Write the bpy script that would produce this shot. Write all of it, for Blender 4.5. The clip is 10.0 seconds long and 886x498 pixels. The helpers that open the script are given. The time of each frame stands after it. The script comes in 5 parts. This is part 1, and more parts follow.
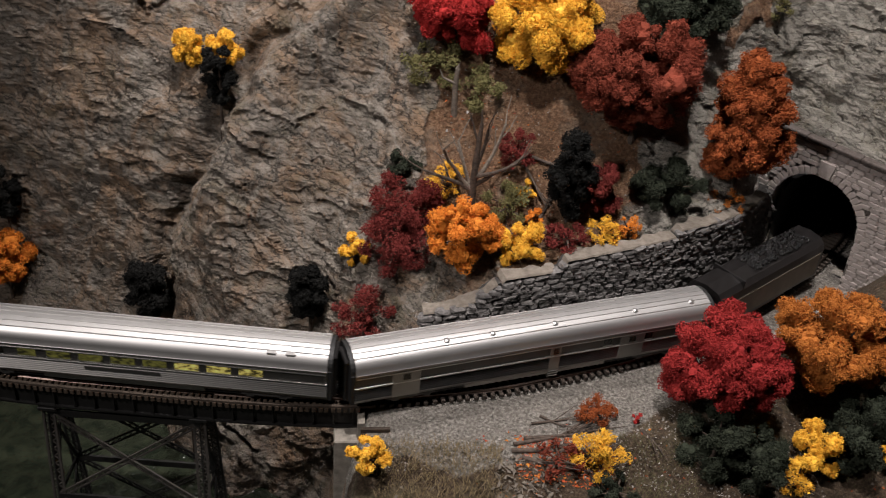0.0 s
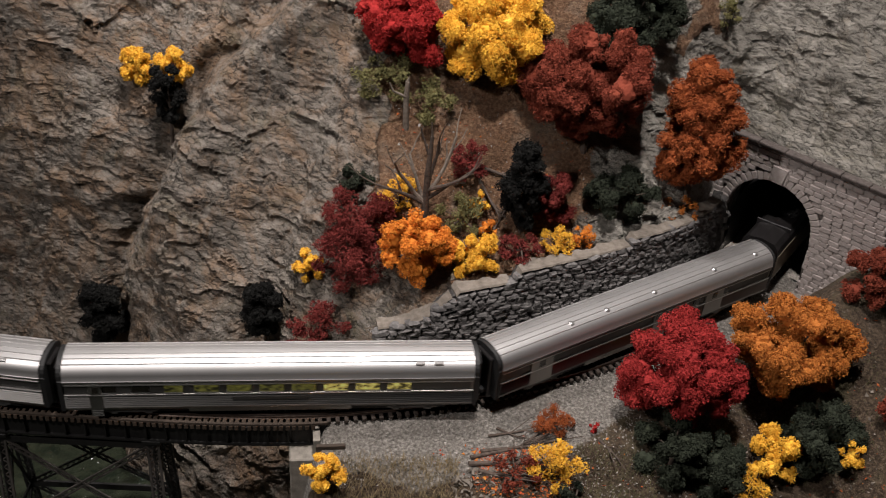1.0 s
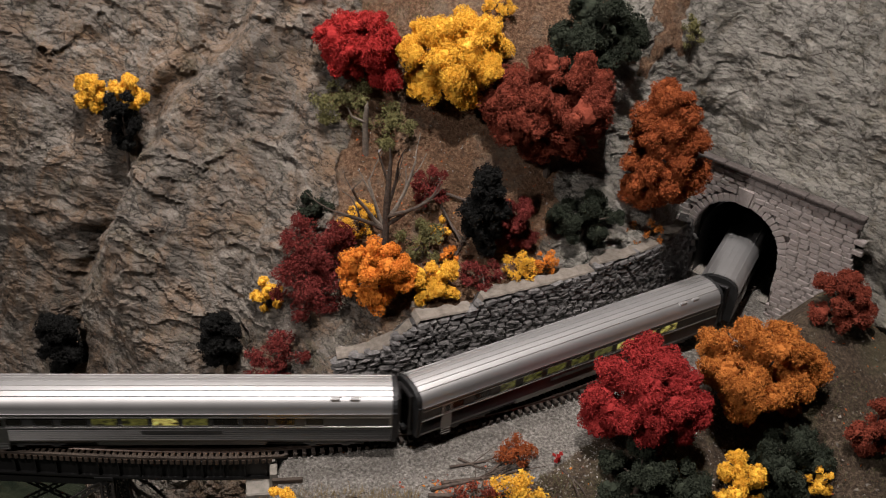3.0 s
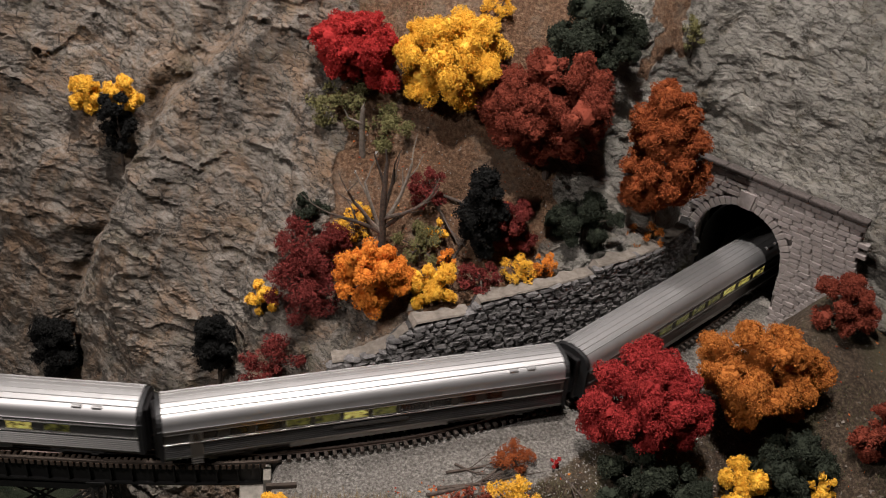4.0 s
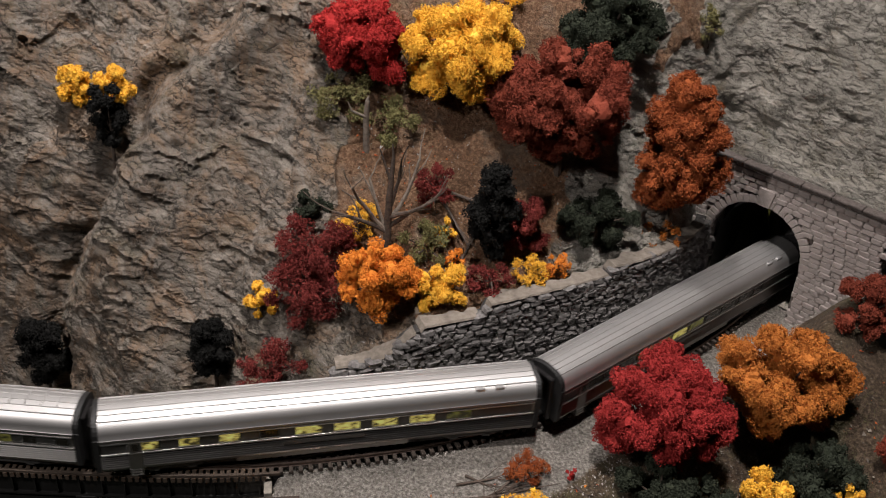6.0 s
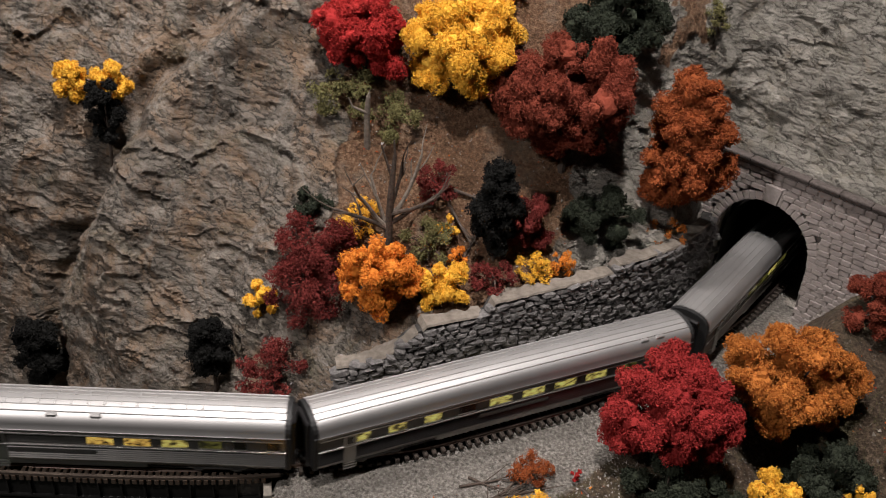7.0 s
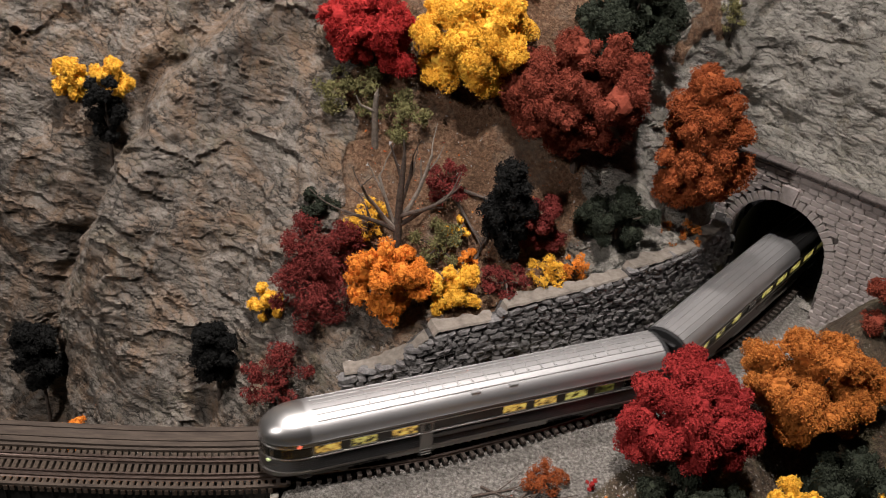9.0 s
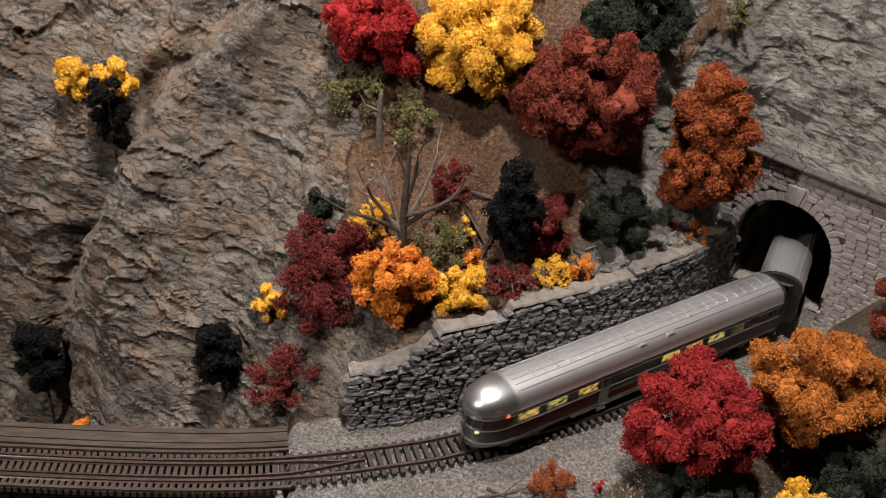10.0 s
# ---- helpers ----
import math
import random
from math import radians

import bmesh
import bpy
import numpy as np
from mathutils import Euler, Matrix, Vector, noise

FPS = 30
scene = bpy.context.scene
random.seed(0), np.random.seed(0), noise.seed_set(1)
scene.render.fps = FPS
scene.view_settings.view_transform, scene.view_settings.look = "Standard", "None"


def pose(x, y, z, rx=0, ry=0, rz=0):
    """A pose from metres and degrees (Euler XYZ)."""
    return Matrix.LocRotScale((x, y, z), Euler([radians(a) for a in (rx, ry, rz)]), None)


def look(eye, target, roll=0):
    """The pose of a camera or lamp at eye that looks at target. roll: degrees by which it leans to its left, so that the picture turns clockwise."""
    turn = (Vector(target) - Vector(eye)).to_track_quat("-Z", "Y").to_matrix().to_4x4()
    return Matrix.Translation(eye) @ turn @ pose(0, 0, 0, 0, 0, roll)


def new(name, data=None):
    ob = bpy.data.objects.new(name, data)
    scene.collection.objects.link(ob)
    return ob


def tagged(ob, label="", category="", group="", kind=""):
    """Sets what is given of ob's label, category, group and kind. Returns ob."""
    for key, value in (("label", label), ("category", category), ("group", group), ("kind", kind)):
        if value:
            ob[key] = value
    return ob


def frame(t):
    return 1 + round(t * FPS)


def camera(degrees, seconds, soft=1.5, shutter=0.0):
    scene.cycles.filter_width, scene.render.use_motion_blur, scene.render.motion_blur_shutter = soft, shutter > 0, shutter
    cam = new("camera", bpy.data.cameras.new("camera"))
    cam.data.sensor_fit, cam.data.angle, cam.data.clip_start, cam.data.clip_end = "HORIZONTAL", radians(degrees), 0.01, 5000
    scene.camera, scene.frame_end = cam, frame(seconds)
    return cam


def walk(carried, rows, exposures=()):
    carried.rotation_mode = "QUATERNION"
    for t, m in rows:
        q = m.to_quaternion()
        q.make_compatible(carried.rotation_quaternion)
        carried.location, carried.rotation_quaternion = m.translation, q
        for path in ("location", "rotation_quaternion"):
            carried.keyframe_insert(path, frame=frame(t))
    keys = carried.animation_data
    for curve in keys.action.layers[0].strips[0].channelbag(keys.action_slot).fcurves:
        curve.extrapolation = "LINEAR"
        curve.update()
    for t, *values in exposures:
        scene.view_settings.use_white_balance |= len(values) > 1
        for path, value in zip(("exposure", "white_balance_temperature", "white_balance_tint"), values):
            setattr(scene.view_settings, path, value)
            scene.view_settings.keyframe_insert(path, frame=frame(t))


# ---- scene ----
cam = camera(46.0, 10.0, soft=1.0, shutter=0.5)
PATH = [
    (0.0, (0.0000, -0.5000, 0.5580), (0.0262, 0.0697, 0.1521), 4.53),
    (0.5, (0.0109, -0.5000, 0.5580), (0.0450, 0.0722, 0.1562), 4.19),
    (1.0, (0.0198, -0.4975, 0.5578), (0.0604, 0.0768, 0.1598), 3.96),
    (1.5, (0.0279, -0.4947, 0.5571), (0.0727, 0.0821, 0.1631), 3.87),
    (2.0, (0.0337, -0.4901, 0.5589), (0.0813, 0.0878, 0.1666), 3.84),
    (2.5, (0.0379, -0.4860, 0.5587), (0.0870, 0.0931, 0.1686), 3.80),
    (4.0, (0.0520, -0.4789, 0.5472), (0.0950, 0.1061, 0.1651), 3.48),
    (4.5, (0.0494, -0.4703, 0.5424), (0.0941, 0.1144, 0.1600), 3.63),
    (5.0, (0.0440, -0.4601, 0.5374), (0.0920, 0.1234, 0.1537), 3.87),
    (5.5, (0.0389, -0.4497, 0.5336), (0.0901, 0.1321, 0.1478), 4.07),
    (7.0, (0.0380, -0.4319, 0.5214), (0.0890, 0.1497, 0.1352), 3.93),
    (7.5, (0.0370, -0.4282, 0.5169), (0.0885, 0.1543, 0.1321), 3.91),
    (8.0, (0.0367, -0.4242, 0.5128), (0.0874, 0.1592, 0.1292), 3.90),
    (8.5, (0.0330, -0.4171, 0.5134), (0.0851, 0.1643, 0.1271), 4.00),
    (9.0, (0.0281, -0.4115, 0.5132), (0.0826, 0.1684, 0.1250), 4.15),
    (9.5, (0.0279, -0.4108, 0.5088), (0.0809, 0.1709, 0.1230), 4.04),
    (10.0, (0.0260, -0.4093, 0.5085), (0.0792, 0.1722, 0.1225), 3.99),
]
walk(cam, [(t, look(eye, target, roll)) for t, eye, target, roll in PATH],
     [(0.0, -0.18), (5.5, -0.18), (7.5, -0.12), (10.0, 0.04)])

# ---- light ----
world = bpy.data.worlds.new("world")
scene.world = world
world.use_nodes = True
world.node_tree.nodes["Background"].inputs[0].default_value = (0.9, 0.95, 1.0, 1)
world.node_tree.nodes["Background"].inputs[1].default_value = 0.022


def ceiling_spot(x, y, z, target, watts, radius=0.04, cone=70, colour=(1.0, 0.925, 0.90)):
    """A spotlight of the room's ceiling."""
    data = bpy.data.lights.new("ceiling_spot", "SPOT")
    data.energy, data.color, data.shadow_soft_size = watts, colour, radius
    data.spot_size, data.spot_blend = radians(cone), 0.6
    ob = new("ceiling_spot", data)
    ob.matrix_world = look((x, y, z), target)
    return ob


ceiling_spot(-1.05, -0.60, 1.28, (0.06, 0.18, 0.0), 58, 0.04, 38)
ceiling_spot(0.08, -0.06, 1.60, (0.15, 0.30, 0.15), 114, 0.04, 42)
ceiling_spot(-0.02, 0.52, 1.55, (-0.05, 0.15, 0.0), 62, 0.08, 44)

# ---- materials ----
def material(name):
    m = bpy.data.materials.new(name)
    m.use_nodes = True
    t = m.node_tree
    return m, t.nodes, t.links, t.nodes["Principled BSDF"]


def noise_node(nodes, links, scale, detail=6, rough=0.6, distort=0.0, stretch=None, turn=None, kind='FBM'):
    co = nodes.new("ShaderNodeTexCoord")
    mp = nodes.new("ShaderNodeMapping")
    if stretch:
        mp.inputs["Scale"].default_value = stretch
    source = co.outputs["Object"]
    if turn:
        first = nodes.new("ShaderNodeMapping")
        first.inputs["Rotation"].default_value = turn
        links.new(source, first.inputs[0])
        source = first.outputs[0]
    links.new(source, mp.inputs[0])
    n = nodes.new("ShaderNodeTexNoise")
    n.noise_type = kind
    n.inputs["Scale"].default_value, n.inputs["Detail"].default_value = scale, detail
    n.inputs["Roughness"].default_value, n.inputs["Distortion"].default_value = rough, distort
    links.new(mp.outputs[0], n.inputs["Vector"])
    return n.outputs["Fac"]


def ramp(nodes, links, fac, stops):
    r = nodes.new("ShaderNodeValToRGB")
    while len(r.color_ramp.elements) < len(stops):
        r.color_ramp.elements.new(0.5)
    for e, (p, c) in zip(r.color_ramp.elements, stops):
        e.position, e.color = p, (*c, 1)
    links.new(fac, r.inputs[0])
    return r.outputs[0]


def blend(nodes, links, fac, a, b, mode="MIX"):
    m = nodes.new("ShaderNodeMix")
    m.data_type, m.blend_type = "RGBA", mode
    for sock, v in ((m.inputs[0], fac), (m.inputs[6], a), (m.inputs[7], b)):
        if isinstance(v, (int, float)):
            sock.default_value = v
        elif isinstance(v, tuple):
            sock.default_value = (*v, 1)
        else:
            links.new(v, sock)
    return m.outputs[2]


def relief(nodes, links, bsdf, height, strength, distance):
    b = nodes.new("ShaderNodeBump")
    b.inputs["Strength"].default_value, b.inputs["Distance"].default_value = strength, distance
    links.new(height, b.inputs["Height"])
    links.new(b.outputs[0], bsdf.inputs["Normal"])


def mix_fac(nodes, links, fac, lo, hi):
    n = nodes.new("ShaderNodeMapRange")
    n.inputs[1].default_value, n.inputs[2].default_value = lo, hi
    links.new(fac, n.inputs[0])
    return n.outputs[0]


def speckled(name, stops, scale, rough=0.9, bump=0.4, dist=0.001, second=None, metal=0.0, stretch=None):
    """A rough surface: a colour ramp over fine grain, a second colour in patches, and relief."""
    m, nd, lk, b = material(name)
    fine = noise_node(nd, lk, scale, 8, 0.65, 0, stretch)
    col = ramp(nd, lk, fine, stops)
    if second:
        col = blend(nd, lk, mix_fac(nd, lk, noise_node(nd, lk, second[1], 5), second[2], second[3]), col, second[0])
    lk.new(col, b.inputs["Base Color"])
    b.inputs["Roughness"].default_value, b.inputs["Metallic"].default_value = rough, metal
    b.inputs["Specular IOR Level"].default_value = 0.25
    relief(nd, lk, b, fine, bump, dist)
    return m


def rock_nodes(nd, lk, pale, mid, dark, rust, rust_amount, moss=(0.13, 0.115, 0.055)):
    """Plaster rock: washed greys, rust-brown stains, dark cracks along the tilted strata. Gives colour and height."""
    lean = (0.15, -0.45, 0.1)
    broad = noise_node(nd, lk, 12, 6, 0.6, 0.3)
    patch = noise_node(nd, lk, 60, 12, 0.75, 0.2, (1.0, 1.0, 1.3), lean)
    fine = noise_node(nd, lk, 520, 8, 0.82)
    plates, edges = plate_nodes(nd, lk, 48, (0.55, 0.8, 1.9), lean, 0.022)
    chips, chip_edges = plate_nodes(nd, lk, 130, (0.42, 0.9, 2.2), (0.1, -0.36, 0.1), 0.014)
    col = ramp(nd, lk, patch, [(0.26, tuple(0.5 * c for c in mid)), (0.42, tuple(0.85 * c for c in mid)), (0.54, mid), (0.74, pale)])
    stain = mix_fac(nd, lk, noise_node(nd, lk, 22, 9, 0.76, 1.2, (1, 1, 0.6)), 0.54 - rust_amount, 0.70 - rust_amount)
    col = blend(nd, lk, stain, col, blend(nd, lk, patch, rust, mid))
    green = mix_fac(nd, lk, noise_node(nd, lk, 30, 9, 0.75, 0.5), 0.53, 0.68)
    col = blend(nd, lk, green, col, blend(nd, lk, 0.45, moss, col))
    col = blend(nd, lk, mix_fac(nd, lk, broad, 0.36, 0.62), blend(nd, lk, 0.22, col, dark), col)
    gate = mix_fac(nd, lk, noise_node(nd, lk, 40, 6, 0.7), 0.42, 0.60)
    mul = nd.new("ShaderNodeMath")
    mul.operation = "MULTIPLY"
    lk.new(mix_fac(nd, lk, edges, 0.055, 0.0), mul.inputs[0]), lk.new(gate, mul.inputs[1])
    col = blend(nd, lk, mul.outputs[0], col, blend(nd, lk, 0.75, col, dark))
    mul2 = nd.new("ShaderNodeMath")
    mul2.operation = "MULTIPLY"
    lk.new(mix_fac(nd, lk, chip_edges, 0.07, 0.0), mul2.inputs[0]), lk.new(mix_fac(nd, lk, patch, 0.60, 0.46), mul2.inputs[1])
    col = blend(nd, lk, mul2.outputs[0], col, blend(nd, lk, 0.85, col, dark))
    col = blend(nd, lk, mix_fac(nd, lk, fine, 0.56, 0.74), col, pale)
    col = blend(nd, lk, mix_fac(nd, lk, fine, 0.46, 0.30), col, blend(nd, lk, 0.6, col, dark))
    height = None
    for src, k in ((plates, 0.40), (chips, 0.20), (mul.outputs[0], -0.35), (mul2.outputs[0], -0.25), (patch, 0.5), (fine, 0.34)):
        h = nd.new("ShaderNodeMath")
        h.operation = "MULTIPLY_ADD"
        lk.new(src, h.inputs[0])
        h.inputs[1].default_value = k
        if height is not None:
            lk.new(height, h.inputs[2])
        height = h.outputs[0]
    return col, height


def plate_nodes(nd, lk, scale, stretch, turn, wobble):
    """Broken plates of rock: a tilted height within each plate, and the distance to the nearest crack."""
    co = nd.new("ShaderNodeTexCoord")
    first, second = nd.new("ShaderNodeMapping"), nd.new("ShaderNodeMapping")
    first.inputs["Rotation"].default_value, second.inputs["Scale"].default_value = turn, stretch
    wob = nd.new("ShaderNodeTexNoise")
    wob.inputs["Scale"].default_value, wob.inputs["Detail"].default_value, wob.inputs["Roughness"].default_value = 60, 8, 0.7
    lk.new(co.outputs["Object"], wob.inputs["Vector"])
    mad = nd.new("ShaderNodeVectorMath")
    mad.operation = "MULTIPLY_ADD"
    lk.new(wob.outputs["Color"], mad.inputs[0])
    mad.inputs[1].default_value = (wobble, wobble, wobble)
    lk.new(co.outputs["Object"], mad.inputs[2])
    lk.new(mad.outputs[0], first.inputs[0]), lk.new(first.outputs[0], second.inputs[0])
    out = []
    for feature in ("F1", "DISTANCE_TO_EDGE"):
        v = nd.new("ShaderNodeTexVoronoi")
        v.feature = feature
        v.inputs["Scale"].default_value = scale
        lk.new(second.outputs[0], v.inputs["Vector"])
        out.append(v)
    grey = nd.new("ShaderNodeMath")
    grey.operation = "MULTIPLY_ADD"
    lk.new(out[0].outputs["Distance"], grey.inputs[0])
    grey.inputs[1].default_value = -0.7
    lk.new(out[0].outputs["Color"], grey.inputs[2])
    return grey.outputs[0], out[1].outputs["Distance"]


def grain_nodes(nd, lk, stops, scale, second=None):
    """Loose ground: grains over soft patches of a second colour. Gives colour and height."""
    fine = noise_node(nd, lk, scale, 8, 0.7)
    col = ramp(nd, lk, fine, stops)
    col = blend(nd, lk, mix_fac(nd, lk, noise_node(nd, lk, 20, 6, 0.65), 0.3, 0.75), blend(nd, lk, 0.35, col, tuple(0.4 * c for c in stops[1][1])), col)
    if second:
        col = blend(nd, lk, mix_fac(nd, lk, noise_node(nd, lk, second[1], 8, 0.7), second[2], second[3]), col, blend(nd, lk, 0.4, second[0], col))
    return col, fine


def ground_material(name, layers, relief_depth=0.007):
    """Layers of (kind, arguments, mask name), each laid over the last where its mask says, with a ragged edge."""
    m, nd, lk, b = material(name)
    col = height = None
    for maker, args, mask in layers:
        c, h = maker(nd, lk, *args)
        if col is None:
            col, height = c, h
            continue
        a = nd.new("ShaderNodeAttribute")
        a.attribute_name = mask
        edge = nd.new("ShaderNodeMath")
        edge.operation = "MULTIPLY_ADD"
        lk.new(noise_node(nd, lk, 90, 8, 0.75), edge.inputs[0])
        edge.inputs[1].default_value = 1.1
        lk.new(a.outputs["Fac"], edge.inputs[2])
        f = mix_fac(nd, lk, edge.outputs[0], 0.95, 1.15)
        col, height = blend(nd, lk, f, col, c), blend(nd, lk, f, height, h)
    lk.new(col, b.inputs["Base Color"])
    b.inputs["Roughness"].default_value = 0.78
    b.inputs["Specular IOR Level"].default_value = 0.35
    relief(nd, lk, b, height, 1.0, relief_depth)
    return m


def foliage(name, base, alt, dark):
    """Foam foliage: each crumb its own shade."""
    m, nd, lk, b = material(name)
    g = nd.new("ShaderNodeNewGeometry")
    col = ramp(nd, lk, g.outputs["Random Per Island"], [(0.0, dark), (0.35, base), (0.7, base), (1.0, alt)])
    bits = noise_node(nd, lk, 520, 3, 0.6)
    col = blend(nd, lk, 0.55, col, ramp(nd, lk, bits, [(0.30, dark), (0.46, base), (0.58, base), (0.72, alt)]))
    big = mix_fac(nd, lk, noise_node(nd, lk, 45, 3), 0.35, 0.7)
    col = blend(nd, lk, big, col, blend(nd, lk, 0.30, col, dark))
    relief(nd, lk, b, bits, 0.6, 0.0012)
    lk.new(col, b.inputs["Base Color"])
    b.inputs["Roughness"].default_value = 0.9
    b.inputs["Specular IOR Level"].default_value = 0.15
    return m


def plain(name, colour, rough=0.5, metal=0.0, vary=0.15, scale=120):
    m, nd, lk, b = material(name)
    n = noise_node(nd, lk, scale, 5)
    lk.new(ramp(nd, lk, n, [(0.3, tuple(c * (1 - vary) for c in colour)), (0.7, tuple(min(1, c * (1 + vary)) for c in colour))]), b.inputs["Base Color"])
    b.inputs["Roughness"].default_value, b.inputs["Metallic"].default_value = rough, metal
    return m


def glowing(name, colour, strength):
    """A lit window of a coach: the lamp strip behind tinted glazing, uneven along its length."""
    m, nd, lk, b = material(name)
    n = noise_node(nd, lk, 210, 3, 0.6, 0, (1, 1, 1.6))
    col = ramp(nd, lk, n, [(0.38, tuple(c * 0.06 for c in colour)), (0.52, colour), (0.66, tuple(min(1, c * 1.6) for c in colour))])
    lk.new(col, b.inputs["Emission Color"])
    b.inputs["Base Color"].default_value = (0.03, 0.03, 0.02, 1)
    b.inputs["Emission Strength"].default_value = strength
    b.inputs["Roughness"].default_value = 0.15
    return m


CLIFF = ((0.46, 0.415, 0.36), (0.268, 0.235, 0.197), (0.04, 0.034, 0.028), (0.33, 0.165, 0.06), 0.095)
GREY = ((0.54, 0.51, 0.45), (0.37, 0.345, 0.30), (0.11, 0.10, 0.085), (0.27, 0.19, 0.10), 0.0)
EARTH = ([(0.32, (0.065, 0.033, 0.017)), (0.5, (0.20, 0.108, 0.058)), (0.66, (0.38, 0.24, 0.145))], 330, ((0.24, 0.21, 0.165), 22, 0.52, 0.70))
BANK = ([(0.32, (0.022, 0.015, 0.009)), (0.5, (0.08, 0.053, 0.032)), (0.68, (0.21, 0.155, 0.105))], 330, ((0.12, 0.11, 0.06), 18, 0.52, 0.66))
STONES_BED = ([(0.32, (0.06, 0.054, 0.046)), (0.5, (0.27, 0.247, 0.216)), (0.66, (0.58, 0.54, 0.485))], 420, None)
HILL_MAT = ground_material("hillside_plaster", [(rock_nodes, CLIFF, ""), (rock_nodes, GREY, "grey"), (grain_nodes, EARTH, "soil")])
FORE_MAT = ground_material("bank_and_ballast", [(grain_nodes, BANK, ""), (grain_nodes, STONES_BED, "ballast"), (rock_nodes, CLIFF, "rock")], 0.006)
BALLAST = speckled("ballast_bed", [(0.3, (0.11, 0.098, 0.085)), (0.5, (0.28, 0.256, 0.222)), (0.7, (0.46, 0.425, 0.38))], 520, 0.9, 0.8, 0.0015)
BALLAST_BIT = speckled("ballast_stone", [(0.3, (0.2, 0.185, 0.165)), (0.7, (0.42, 0.39, 0.36))], 300, 0.9, 0.3, 0.0005)
STONE_DARK = speckled("wall_stone", [(0.3, (0.065, 0.061, 0.059)), (0.55, (0.15, 0.142, 0.137)), (0.8, (0.27, 0.255, 0.245))], 300, 0.85, 0.7, 0.001)
STONE_PORTAL = speckled("portal_stone", [(0.3, (0.22, 0.192, 0.177)), (0.55, (0.33, 0.29, 0.27)), (0.8, (0.43, 0.385, 0.357))], 240, 0.88, 0.4, 0.001)
MORTAR = speckled("dark_joint", [(0.3, (0.03, 0.028, 0.027)), (0.7, (0.085, 0.08, 0.076))], 300, 0.95, 0.4, 0.0008)
MORTAR_PORTAL = speckled("portal_joint", [(0.3, (0.09, 0.078, 0.07)), (0.7, (0.16, 0.14, 0.128))], 300, 0.95, 0.4, 0.0008)
COPING = speckled("coping_stone", [(0.3, (0.05, 0.042, 0.038)), (0.7, (0.13, 0.11, 0.10))], 240, 0.9, 0.4, 0.001)
CAP = speckled("wall_cap", [(0.3, (0.115, 0.098, 0.08)), (0.7, (0.235, 0.205, 0.172))], 200, 0.92, 0.5, 0.001)
CONCRETE = speckled("abutment_concrete", [(0.3, (0.17, 0.155, 0.13)), (0.7, (0.32, 0.29, 0.25))], 160, 0.9, 0.4, 0.001)
TIE = speckled("tie_wood", [(0.3, (0.025, 0.02, 0.016)), (0.7, (0.07, 0.055, 0.045))], 500, 0.85, 0.5, 0.0005)
TIE_BRIDGE = speckled("bridge_timber", [(0.3, (0.026, 0.018, 0.013)), (0.55, (0.065, 0.048, 0.035)), (0.8, (0.115, 0.08, 0.054))], 420, 0.85, 0.5, 0.0005,
                      ((0.30, 0.12, 0.04), 25, 0.62, 0.72))
PLANK = speckled("walkway_plank", [(0.3, (0.032, 0.024, 0.019)), (0.7, (0.085, 0.065, 0.05))], 300, 0.85, 0.5, 0.0005, None, 0.0, (0.15, 1, 1))
RAIL = plain("rail_steel", (0.16, 0.12, 0.10), 0.35, 0.9, 0.3, 200)
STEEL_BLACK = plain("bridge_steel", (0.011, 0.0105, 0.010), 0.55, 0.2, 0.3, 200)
# Paler steel for each tower's near legs and braces; the far ones are black.
STEEL_PALE = plain("pale_lattice", (0.065, 0.058, 0.052), 0.6, 0.3, 0.3, 200)
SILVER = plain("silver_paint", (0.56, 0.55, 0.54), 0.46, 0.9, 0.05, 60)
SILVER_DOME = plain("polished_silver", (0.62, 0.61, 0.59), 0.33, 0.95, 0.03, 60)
# Sides take a darker silver than the roof: their shade is in the colour.
SILVER_SHADED = plain("shaded_silver", (0.27, 0.262, 0.25), 0.38, 0.95, 0.06, 80)
BRIGHT = plain("bright_trim", (0.50, 0.49, 0.48), 0.36, 0.9, 0.03, 60)
BAND = plain("window_band", (0.10, 0.097, 0.093), 0.45, 0.7, 0.1, 80)
BLACK = plain("dull_black", (0.012, 0.012, 0.012), 0.6, 0.0, 0.3, 200)
BLACK_GLOSS = plain("black_paint", (0.012, 0.011, 0.011), 0.3, 0.0, 0.3, 200)
TAN = plain("tender_side", (0.15, 0.125, 0.095), 0.6, 0.1, 0.15, 90)
COAL = speckled("coal", [(0.3, (0.005, 0.005, 0.005)), (0.7, (0.03, 0.03, 0.03))], 500, 0.25, 0.9, 0.002)
GLASS_DARK = plain("dark_glazing", (0.018, 0.016, 0.013), 0.12, 0.0, 0.2, 60)
GLOW_YELLOW = glowing("lit_glazing_yellow", (0.84, 0.66, 0.17), 0.45)
GLOW_AMBER = glowing("lit_glazing_amber", (0.80, 0.46, 0.10), 0.6)
GLOW_DIM = glowing("lit_glazing_dim", (0.40, 0.37, 0.08), 0.14)
LENS_RED = glowing("marker_lens_red", (1.0, 0.15, 0.08), 1.2)
LENS_PALE = glowing("marker_lens_pale", (0.9, 1.0, 0.45), 1.2)
BARK = speckled("bark", [(0.3, (0.04, 0.03, 0.025)), (0.7, (0.13, 0.10, 0.08))], 300, 0.9, 0.6, 0.001)
BARK_GREY = speckled("weathered_bark", [(0.3, (0.10, 0.08, 0.065)), (0.7, (0.26, 0.22, 0.18))], 300, 0.9, 0.6, 0.001)
GRASS_DRY = foliage("dry_grass", (0.26, 0.20, 0.115), (0.40, 0.33, 0.20), (0.13, 0.095, 0.05))
